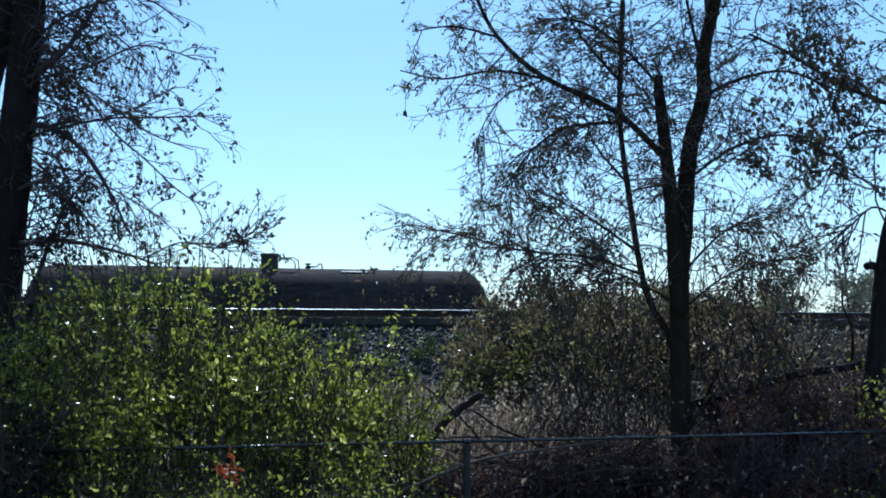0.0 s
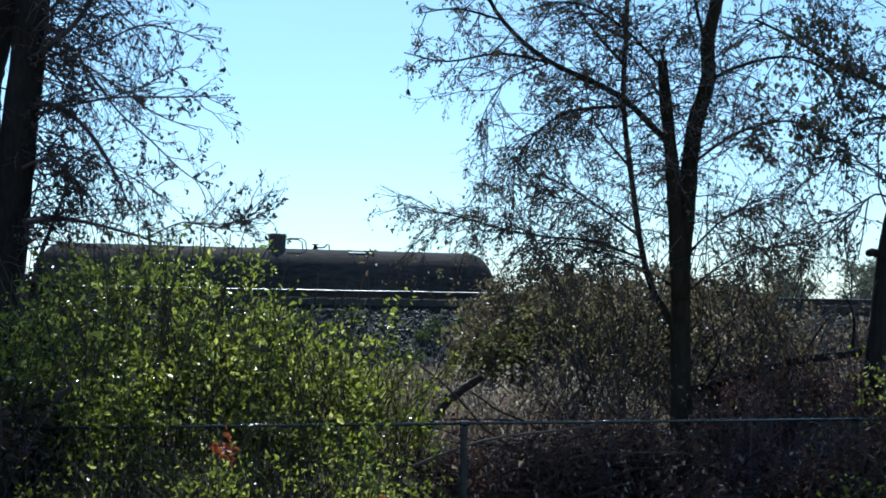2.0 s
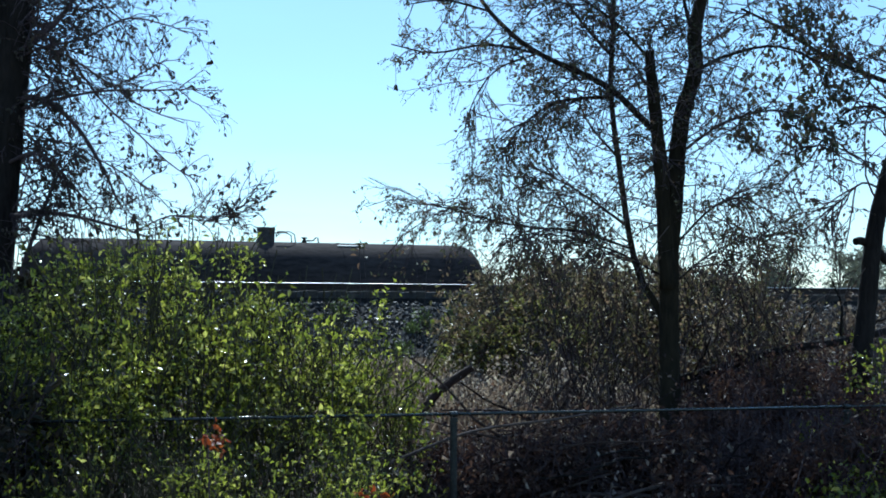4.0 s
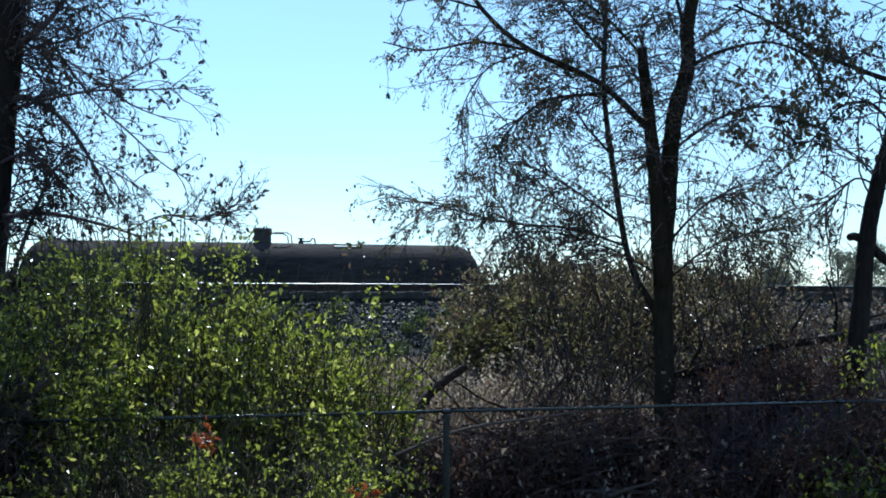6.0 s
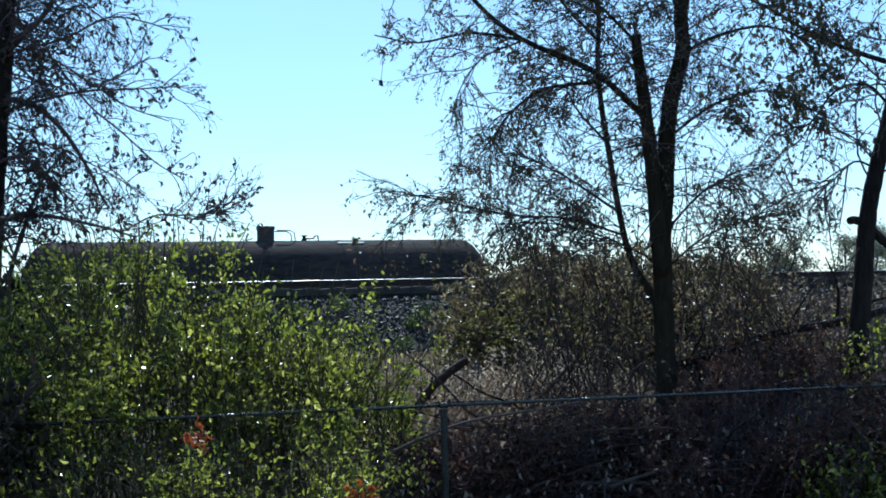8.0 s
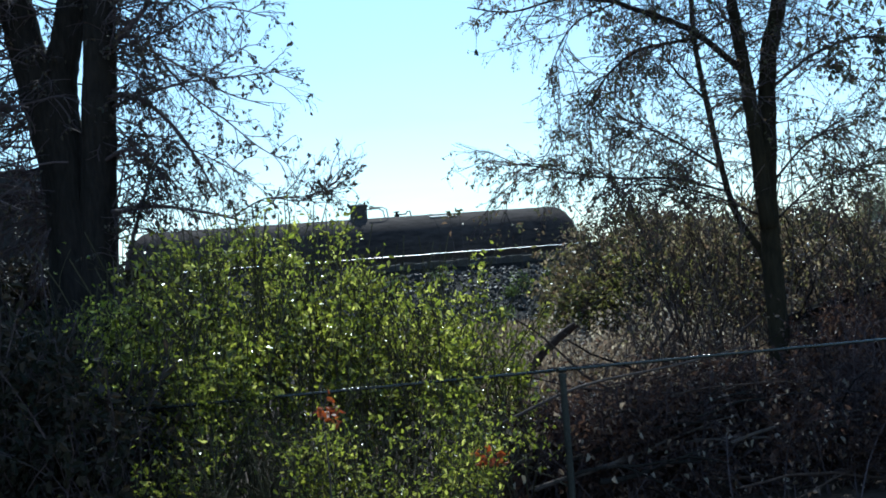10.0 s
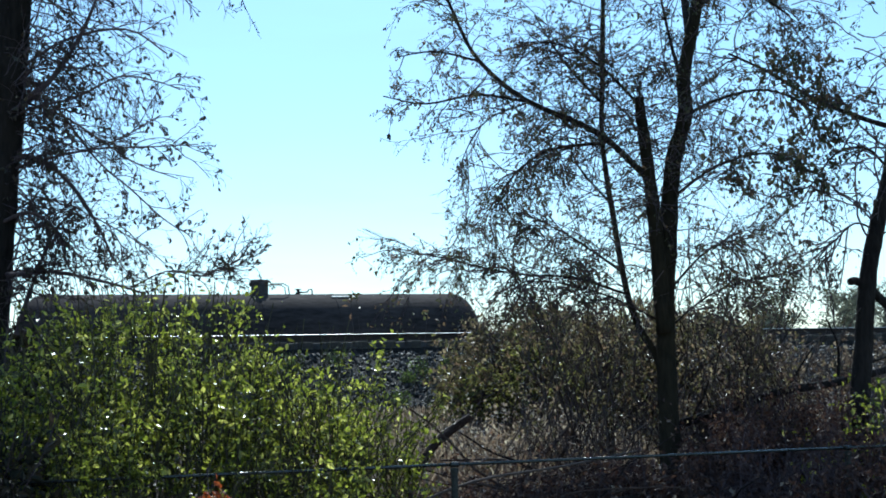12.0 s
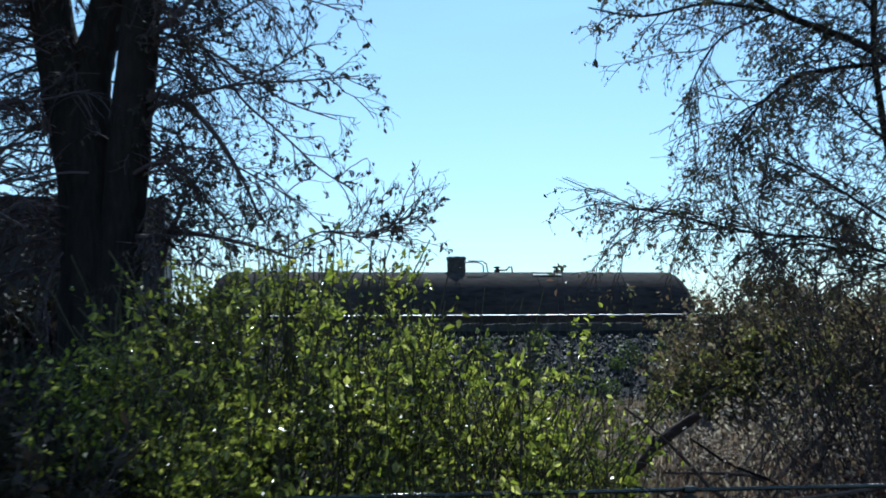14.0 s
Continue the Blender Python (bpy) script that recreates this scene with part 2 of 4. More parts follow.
def block(sx, sy, sz, m=None, bevel=0.01, bm=None):
    """A bevelled box centred on m."""
    b = bmesh.new()
    bmesh.ops.create_cube(b, size=1, matrix=Matrix.Diagonal((sx, sy, sz, 1)))
    if bevel:
        bmesh.ops.bevel(b, geom=b.edges[:], offset=bevel, segments=1, affect="EDGES")
    if m is not None:
        b.transform(m)
    if bm is None:
        return b
    me = bpy.data.meshes.new("tmp")
    b.to_mesh(me)
    b.free()
    bm.from_mesh(me)
    bpy.data.meshes.remove(me)
    return bm


def sweep(profile, length, m=None):
    """A closed profile in y and z drawn along x."""
    b = bmesh.new()
    a = [b.verts.new((-length / 2, y, z)) for y, z in profile]
    c = [b.verts.new((length / 2, y, z)) for y, z in profile]
    n = len(profile)
    for i in range(n):
        b.faces.new((a[i], a[(i + 1) % n], c[(i + 1) % n], c[i]))
    b.faces.new(a[::-1])
    b.faces.new(c)
    bmesh.ops.recalc_face_normals(b, faces=b.faces[:])
    if m is not None:
        b.transform(m)
    return b


def turned(profile, sides=32, m=None):
    """A profile of (radius, height) turned round z."""
    b = bmesh.new()
    rings = []
    for r, z in profile:
        rings.append([b.verts.new((r * math.cos(2 * math.pi * i / sides), r * math.sin(2 * math.pi * i / sides), z)) for i in range(sides)])
    for q, s in zip(rings, rings[1:]):
        for i in range(sides):
            b.faces.new((q[i], q[(i + 1) % sides], s[(i + 1) % sides], s[i]))
    b.faces.new(rings[0][::-1])
    b.faces.new(rings[-1])
    bmesh.ops.recalc_face_normals(b, faces=b.faces[:])
    if m is not None:
        b.transform(m)
    return b


# ---- plan: the railway runs slantwise; q counts metres across it, s along it ----
SLANT = radians(18)
CU, SU = math.cos(SLANT), math.sin(SLANT)
RAIL_TOP = 2.17


def across(x, y):
    return -SU * x + CU * y


def on_line(s, q, z=0.0, rz=0.0):
    """The pose at s along and q across the railway."""
    return pose(CU * s - SU * q, SU * s + CU * q, z, 0, 0, math.degrees(SLANT) + rz)


Q_STEPS = (-400, 5.0, 9.0, 11.0, 13.0, 15.0, 18.0, 21.3, 25.1, 26.0, 26.06, 28.6, 29.2, 31.0, 33, 900)
Z_STEPS = (-0.1, -0.1, -0.3, -0.12, 0.15, 0.42, 0.6, 0.74, 1.64, 1.72, 1.84, 1.84, 1.7, -0.3, -0.5, -0.6)


def ground_z(x, y):
    z = float(np.interp(across(x, y), Q_STEPS, Z_STEPS))
    if 3 < y < 22 and abs(x) < 30:
        z += 0.05 * noise.noise((x * 0.7, y * 0.7, 0)) + 0.02 * noise.noise((x * 3, y * 3, 4))
    return z


def build_ground():
    xs = [-900, -300, -100, -50, -30] + [round(-20 + 0.5 * i, 2) for i in range(81)] + [30, 50, 100, 300, 900]
    qs = [-400, -60, -10, 0, 3] + sorted([round(5 + 0.33 * i, 2) for i in range(84)] + [26.0, 26.06]) + [33, 36, 45, 70, 150, 400, 900]
    verts, faces = [], []
    for q in qs:
        for s in xs:
            x, y = CU * s - SU * q, SU * s + CU * q
            verts.append((x, y, ground_z(x, y)))
    w = len(xs)
    for i in range(len(qs) - 1):
        for j in range(w - 1):
            faces.append((i * w + j, i * w + j + 1, (i + 1) * w + j + 1, (i + 1) * w + j))
    me = bpy.data.meshes.new("ground")
    me.from_pydata(verts, [], faces)
    me.materials.append(SOIL)
    me.materials.append(BALLAST)
    me.materials.append(BOUNCE_GROUND)
    cells = [(i, j) for i in range(len(qs) - 1) for j in range(w - 1)]
    me.polygons.foreach_set("material_index", [1 if 21.2 < (qs[i] + qs[i + 1]) / 2 < 31 else 2 if qs[i] < 6.6 else 0 for i, j in cells])
    me.polygons.foreach_set("use_smooth", [not 25 < qs[i] < 26.03 for i, j in cells])
    tagged(new("ground", me), "brown leaf-littered soil rising to a railway embankment", "ground", kind="structure")


def build_ballast():
    """Broken stones on the slope and shoulder of the embankment."""
    rng = np.random.default_rng(5)
    pile = Pile()
    corner = np.array([(1, 0, 0), (-1, 0, 0), (0, 1, 0), (0, -1, 0), (0, 0, 1), (0, 0, -1), (0.6, 0.6, 0.5), (-0.6, 0.55, -0.5)])
    tri = [(0, 6, 4), (6, 2, 4), (0, 2, 6), (2, 1, 4), (1, 3, 4), (3, 0, 4), (0, 5, 2), (2, 5, 7), (2, 7, 1), (7, 5, 1), (1, 5, 3), (3, 5, 0)]
    for k in range(13000):
        q = 20.4 + 5.4 * rng.uniform() ** 0.8
        s = rng.uniform(-3, 26)
        x, y = CU * s - SU * q, SU * s + CU * q
        size = rng.uniform(0.03, 0.075) * (1.25 if rng.uniform() < 0.15 else 1)
        turn = np.array(Euler(rng.uniform(0, 6.3, 3)).to_matrix())
        v = corner * rng.uniform(0.6, 1.1, (8, 1)) * size * np.array((1, rng.uniform(0.6, 1), rng.uniform(0.5, 0.9)))
        pile.add(v @ turn.T + (x, y, ground_z(x, y) + size * rng.uniform(0.1, 0.6)), tri)
    ob = part("ballast", pile, STONE, kind="stuff")
    tagged(ob, "grey crushed stone ballast on the embankment slope", "gravel", kind="stuff")
    meshes = []
    for k in range(6):
        me = bpy.data.meshes.new("stone")
        me.from_pydata((corner * rng.uniform(0.6, 1.1, (8, 1)) * 0.075 * np.array((1, 0.8, 0.7))).tolist(), [], tri)
        me.materials.append(STONE)
        meshes.append(me)
    for k in range(240):
        q, s = rng.uniform(20.0, 21.6), rng.uniform(2, 14)
        x, y = CU * s - SU * q, SU * s + CU * q
        stone = new("stone", meshes[k % 6])
        stone.parent = ob
        stone.matrix_basis = pose(x, y, ground_z(x, y) + 0.02, *rng.uniform(0, 360, 3))


def build_track(q, z, name, label, s0, s1, ties):
    """Two steel rails on wooden ties, q across, with rail tops at z."""
    length, mid = s1 - s0, (s0 + s1) / 2
    track = thing(name, on_line(mid, q, z), label, "railway track", kind="structure")
    web = [(-0.07, -0.17), (0.07, -0.17), (0.07, -0.155), (0.012, -0.135), (0.012, -0.045), (0.034, -0.035), (0.034, -0.012), (-0.034, -0.012), (-0.034, -0.035), (-0.012, -0.045), (-0.012, -0.135), (-0.07, -0.155)]
    for side in (-0.7525, 0.7525):
        rail = part("rail", sweep(web, length, pose(0, side, 0)), RUST, track, "rusty steel rail with a bright worn head")
        part("rail_head", sweep([(-0.034, -0.012), (0.034, -0.012), (0.034, -0.0105), (0.031, -0.0045), (0.022, 0.0), (-0.022, 0.0), (-0.031, -0.0045), (-0.034, -0.0105)], length, pose(0, side, 0)), STEEL, rail, "polished running surface")
    tie = bpy.data.meshes.new("tie")
    b = block(0.22, 2.5, 0.17, None, 0.012)
    b.to_mesh(tie)
    b.free()
    tie.materials.append(CREOSOTE)
    rng = random.Random(3)
    for i in range(ties):
        ob = new("tie", tie)
        ob.parent = track
        ob.matrix_basis = pose(-length / 2 + length * (i + 0.5) / ties, rng.uniform(-0.03, 0.03), -0.257, 0, 0, rng.uniform(-1, 1))
    return track


# ---- rolling stock ----
def build_bogie(parent, x):
    """A two-axle truck with side frames, under a car whose rails lie at z = 0."""
    truck = part("truck", block(0.35, 2.0, 0.28, pose(x, 0, 0.55), 0.03), IRON, parent)
    for y in (-0.95, 0.95):
        frame_shape = block(2.3, 0.12, 0.2, pose(x, y, 0.62), 0.03)
        block(0.7, 0.16, 0.34, pose(x, y, 0.5), 0.03, frame_shape)
        part("side_frame", frame_shape, IRON, truck)
    for dx in (-0.87, 0.87):
        axle = turned([(0.08, -0.72), (0.08, 0.72)], 12, pose(x + dx, 0, 0.42, 90))
        part("axle", axle, IRON, truck)
        for y in (-0.7525, 0.7525):
            k = 1 if y > 0 else -1
            wheel = [(0.445, -0.035), (0.42, 0.06), (0.37, 0.065), (0.34, 0.03), (0.16, 0.02), (0.13, 0.08), (0.06, 0.08)]
            part("wheel", turned(wheel, 28, pose(x + dx, y, 0.42, -90 * k)), IRON, truck)


def build_tank_car(m):
    """A tank car; x runs along it, rails at z = 0."""
    car = thing("tank_car", m, "dusty black railway tank car with domed ends, standing still", "railway tank car")
    half, r, zc = 6.3, 1.38, 2.55
    prof = [(0.02, -half)] + [(r * math.sin(a), -half + 0.75 * (1 - math.cos(a))) for a in [radians(9 * i) for i in range(1, 11)]]
    prof += [(r, z) for z in (-4.1, -2.05, 0, 2.05, 4.1)]
    prof += [(r * math.sin(a), half - 0.75 * (1 - math.cos(a))) for a in [radians(9 * i) for i in range(10, 0, -1)]] + [(0.02, half)]
    tank = part("tank", turned(prof, 64, pose(0, 0, zc, 0, 90)), TANK_PAINT, car, "riveted black steel tank shell", smooth=True)
    for x in (-4.1, -2.05, 0, 2.05, 4.1):
        part("weld_band", turned([(r + 0.002, -0.04), (r + 0.01, -0.03), (r + 0.01, 0.03), (r + 0.002, 0.04)], 64, pose(x, 0, zc, 0, 90)), TANK_PAINT, tank, smooth=False)
    dome = part("manway_housing", turned([(0.235, -0.12), (0.235, 0.30), (0.255, 0.31), (0.255, 0.36), (0.22, 0.39), (0.05, 0.40)], 28, pose(0.06, 0, zc + r)), TANK_DUST, car, "cylindrical valve housing with a flanged lid")
    for i in range(8):
        a = i * math.pi / 4
        part("bolt", turned([(0.02, 0), (0.02, 0.035)], 6, pose(0.06 + 0.235 * math.cos(a), 0.235 * math.sin(a), zc + r + 0.36)), IRON, dome)
    for y in (-0.25, 0.25):
        rail = Pile()
        rail.tube([(0.32, y, zc + r + 0.27), (0.68, y, zc + r + 0.27), (0.8, y, zc + r + 0.2), (0.83, y, zc + r - 0.05)], 0.016, 0.016, 6)
        part("grab_rail", rail, IRON, car, "bent pipe grab rail")
    valve = turned([(0.07, 0), (0.07, 0.06), (0.04, 0.08), (0.04, 0.12), (0.09, 0.125), (0.09, 0.15), (0.02, 0.16)], 12, pose(1.12, 0, zc + r - 0.01))
    part("relief_valve", valve, IRON, car)
    lever = Pile()
    lever.tube([(1.12, 0, zc + r + 0.06), (1.25, 0, zc + r + 0.05), (1.38, 0, zc + r + 0.06), (1.43, 0, zc + r + 0.13), (1.5, 0, zc + r + 0.14), (1.52, 0, zc + r + 0.0)], 0.022, 0.02, 6)
    part("lever", lever, IRON, car)
    # Pale strip stands in for a streak of reflected light on the shell.
    part("glint_strip", block(0.74, 0.02, 0.07, pose(2.3, -0.56, zc + 1.285, -66.5), 0.004), PALE, car, "pale strip standing in for a lit streak on the shell")
    for x in (-4.6, 4.6):
        part("saddle", block(0.5, 2.2, 0.9, pose(x, 0, 1.25), 0.05), IRON, car)
    for y in (-1.28, 1.28):
        part("side_sill", block(12.0, 0.1, 0.16, pose(0, y, 1.1), 0.01), IRON, car)
    part("centre_sill", block(13.1, 0.5, 0.3, pose(0, 0, 0.98), 0.02), IRON, car)
    for x in (-6.3, 6.3):
        part("end_platform", block(0.5, 2.6, 0.12, pose(x, 0, 1.12), 0.02), IRON, car)
        part("coupler", block(0.5, 0.24, 0.26, pose(x * 1.07, 0, 0.9), 0.05), IRON, car)
        lad = Pile()
        for y in (-1.3, -0.9):
            lad.tube([(x, y, 0.6), (x, y, 2.3)], 0.015, 0.015, 6)
        for k in range(6):
            lad.tube([(x, -1.3, 0.7 + 0.3 * k), (x, -0.9, 0.7 + 0.3 * k)], 0.012, 0.012, 6)
        part("ladder", lad, IRON, car)
    build_bogie(car, -4.6)
    build_bogie(car, 4.6)
    return car


def build_boxcar(m):
    """A tall ribbed boxcar; x runs along it, rails at z = 0."""
    car = thing("boxcar", m, "tall dark ribbed steel boxcar on the far siding", "railway boxcar")
    length, width, low, high = 15.5, 2.9, 1.1, 5.55
    part("body", block(length, width, high - low, pose(0, 0, (low + high) / 2), 0.05), CAR_STEEL, car)
    part("roof", sweep([(-1.48, high + 0.003), (1.48, high + 0.003), (1.48, high + 0.06), (0, high + 0.2), (-1.48, high + 0.06)], length + 0.1), CAR_STEEL, car, "shallow ridged steel roof")
    for i in range(18):
        x = -length / 2 + 0.4 + i * (length - 0.8) / 17
        for y in (-1.49, 1.49):
            part("rib", block(0.12, 0.1, high - low - 0.3, pose(x, y, (low + high) / 2), 0.02), CAR_STEEL, car)
    for y in (-1.52, 1.52):
        door = part("door", block(3.0, 0.1, 3.6, pose(0.4, y * 1.03, 3.1), 0.02), CAR_STEEL, car, "sliding plug door")
        part("rod", block(0.06, 0.08, 3.5, pose(0.1, y * 1.07, 3.1), 0.02), IRON, door)
        part("side_sill", block(length, 0.08, 0.25, pose(0, y, 1.05), 0.02), IRON, car)
    for x in (-1, 1):
        part("coupler", block(0.5, 0.24, 0.26, pose(x * (length / 2 + 0.25), 0, 0.9), 0.05), IRON, car)
    build_bogie(car, -5.6)
    build_bogie(car, 5.6)
    return car


# ---- plants ----
def wander(rng, p, d, length, n, bend=0.25, droop=0.0):
    """A crooked line from p along d; droop pulls it down (or up, if negative)."""
    p, d = np.array(p, float), np.array(d, float)
    d /= np.linalg.norm(d) + 1e-9
    pts, step = [p.copy()], length / n
    for i in range(n):
        d = d + rng.normal(0, bend, 3) + np.array((0, 0, -droop / n))
        d /= np.linalg.norm(d) + 1e-9
        p = p + d * step
        pts.append(p.copy())
    return np.array(pts)


def spray(rng, lines, p, d, length, r, level, kids, bend=0.2, droop=0.4, ratio=0.55, open_angle=0.9):
    """A branch with side branches, level by level, gathered into lines of (points, radius, level)."""
    n = 6 if level > 1 else 4
    pts = wander(rng, p, d, length, n, bend, droop)
    lines.append((pts, r, level))
    if level == 0:
        return
    for k in range(kids[level - 1]):
        u = rng.uniform(0.15, 1.0)
        i = min(int(u * n), n - 1)
        q = pts[i] + (pts[i + 1] - pts[i]) * (u * n - i)
        way = pts[i + 1] - pts[i]
        way = way / np.linalg.norm(way) + rng.normal(0, open_angle * 0.6, 3)
        spray(rng, lines, q, way, length * ratio * rng.uniform(0.6, 1.2), r * 0.55, level - 1, kids, bend, droop, ratio, open_angle)


def add_lines(pile, lines, tip=0.6, least=0.0024):
    for pts, r, level in lines:
        pile.tube(pts, max(r, least), max(r * tip, least * 0.8), 5 if level > 1 else 3, close=False)


def leaf_places(rng, lines, per_twig, levels=(0,), spread=0.02, hang=0.6, start=0.2):
    at, way = [], []
    for pts, r, level in lines:
        if level not in levels:
            continue
        for k in range(rng.poisson(per_twig)):
            u = rng.uniform(start, 1.0) * (len(pts) - 1)
            i = min(int(u), len(pts) - 2)
            at.append(pts[i] + (pts[i + 1] - pts[i]) * (u - i) + rng.normal(0, spread, 3))
            d = rng.normal(0, 0.7, 3) + (pts[i + 1] - pts[i]) * 2
            d[2] -= hang
            way.append(d)
    return at, way


def gaps(at, way, scale=2.6, level=-0.05):
    """Keeps the leaves that stand in clumps and leaves the hollows between them open."""
    keep = [i for i, p in enumerate(at) if noise.noise((p[0] * scale, p[1] * scale, p[2] * scale * 0.6)) + 0.35 * noise.noise((p[0] * scale * 3, p[1] * scale * 3, p[2] * scale * 2)) > level]
    return [at[i] for i in keep], [way[i] for i in keep]


def smooth_line(pts, n=5):
    """More points on a soft curve through those given."""
    pts = [np.array(p, float) for p in pts]
    pts = [2 * pts[0] - pts[1]] + pts + [2 * pts[-1] - pts[-2]]
    out = []
    for a, b, c, d in zip(pts, pts[1:], pts[2:], pts[3:]):
        for t in np.arange(n) / n:
            out.append(0.5 * (2 * b + (c - a) * t + (2 * a - 5 * b + 4 * c - d) * t * t + (3 * b - a - 3 * c + d) * t ** 3))
    out.append(pts[-2])
    return np.array(out)


def shoots(rng, xs, tops, y_mid, y_half, count, bottom=None, lean=0.12, droop=0.1, least=0.55, r=0.006, sides=2, skew=0.0, front=0.0, crowd=1.0, clump=False):
    """Upright shoots under a top line given over x; each is cut to the height there."""
    lines = []
    for k in range(count):
        x = rng.uniform(xs[0], xs[-1])
        y = y_mid + y_half * rng.uniform(-1, 1) + skew * (x + 1)
        top = float(np.interp(x, xs, tops))
        top = 1.6 + (top - 1.6) * y / y_mid
        thick = noise.noise((x * 1.9, y * 1.9, y_mid))
        if thick < -0.12 and rng.uniform() < (0.85 if clump else 0.65):
            continue
        top += 0.16 * noise.noise((x * 2.7, y * 1.2, 7.3))
        if clump:
            top += 0.3 * min(0.2, noise.noise((x * 1.7, y * 1.7, 3.1)))
        x = x * y / y_mid
        z0 = ground_z(x, y) if bottom is None else bottom
        if front and y < y_mid - 0.5 + skew * (x + 1) and rng.uniform() < 0.5:
            continue
        if front:
            top = min(top, top - (y_mid + skew * (x + 1) - 0.1 - y) * front)
        h = (top - z0) * (least + (1 - least) * rng.uniform() ** crowd)
        if h < 0.15:
            continue
        d = (rng.normal(0, lean), rng.normal(0, lean), 1)
        pts = wander(rng, (x - d[0] * h * 0.6, y - d[1] * h * 0.6, z0 - 0.03), d, h, 7, 0.09, droop)
        lines.append((pts, r * (0.6 + 0.5 * h), 2))
        for j in range(sides + int(h * 3)):
            i = rng.integers(3, 7)
            way = pts[i + 1 if i < 7 else i] - pts[i - 1]
            way = way / np.linalg.norm(way) + rng.normal(0, 0.6, 3)
            lines.append((wander(rng, pts[i], way, rng.uniform(0.15, 0.4), 3, 0.2, 0.2), r * 0.45, 0))
    return lines


def build_green_bush():
    rng = np.random.default_rng(11)
    bush = thing("bush", pose(0, 0, 0), "large leafy yellow-green bush grown through the fence", "bush")
    xs = (-3.6, -3.55, -3.45, -3.3, -2.95, -2.5, -2.05, -1.6, -1.42, -1.08, -0.72, -0.42, -0.26, -0.12)
    tops = (0.6, 1.1, 1.45, 1.8, 2.12, 2.38, 2.46, 2.36, 2.06, 1.95, 1.98, 1.9, 1.65, 1.0)
    grow = 9.6 / 9.15
    lines = shoots(rng, [x * grow for x in xs], [1.6 + (z - 1.6) * grow for z in tops], 9.6, 1.05, 980, lean=0.18, least=0.45, skew=0.22, front=0.8, crowd=0.5, r=0.004, clump=True)
    front = shoots(rng, (-2.6, -1.7, -0.9, -0.3), (0.72, 0.9, 0.94, 0.84), 7.7, 0.4, 300, lean=0.22, least=0.45, crowd=0.6, r=0.004)
    wood, crown = Pile(), Pile()
    add_lines(wood, lines + front)
    for rows, per, levels, hang, start, size in ((lines, 9, (0,), 0.5, 0.1, 0.042), (lines, 2.2, (0,), 0.6, 0.4, 0.057), (lines, 9, (2,), 0.3, 0.4, 0.045), (lines, 1.2, (2,), 0.4, 0.75, 0.06), (front, 9, (0,), 0.6, 0.1, 0.036), (front, 8, (2,), 0.4, 0.4, 0.042)):
        at, way = gaps(*leaf_places(rng, rows, per, levels, 0.035, hang, start), 2.2, -0.03)
        crown.leaves(at, way, size, rng, 0.52)
    part("stem_mass", wood, PRIVET, bush, "thin olive-brown stems", kind="stuff")
    part("foliage", crown, LEAF_BUSH, bush, "glossy yellow-green leaves lit from behind", kind="stuff")


def build_thicket(name, label, seed, xs, tops, y_mid, y_half, count, leaf, material, per=5, lean=0.2, least=0.35, crowd=0.6, start=0.3):
    rng = np.random.default_rng(seed)
    plant = thing(name, pose(0, 0, 0), label, "thicket")
    lines = shoots(rng, xs, tops, y_mid, y_half, count, lean=lean, least=least, droop=0.3, crowd=crowd, r=0.0042)
    wood, crown = Pile(), Pile()
    add_lines(wood, lines)
    at, way = gaps(*leaf_places(rng, lines, per * 1.4, (0, 2), 0.04, 0.5, start), 1.7, -0.12)
    crown.leaves(at, way, leaf, rng, 0.5)
    part("stem_mass", wood, STEM if material in (LEAF_THICKET, LEAF_BROWN, DRY) else TWIG, plant, kind="stuff")
    part("foliage", crown, material, plant, kind="stuff")


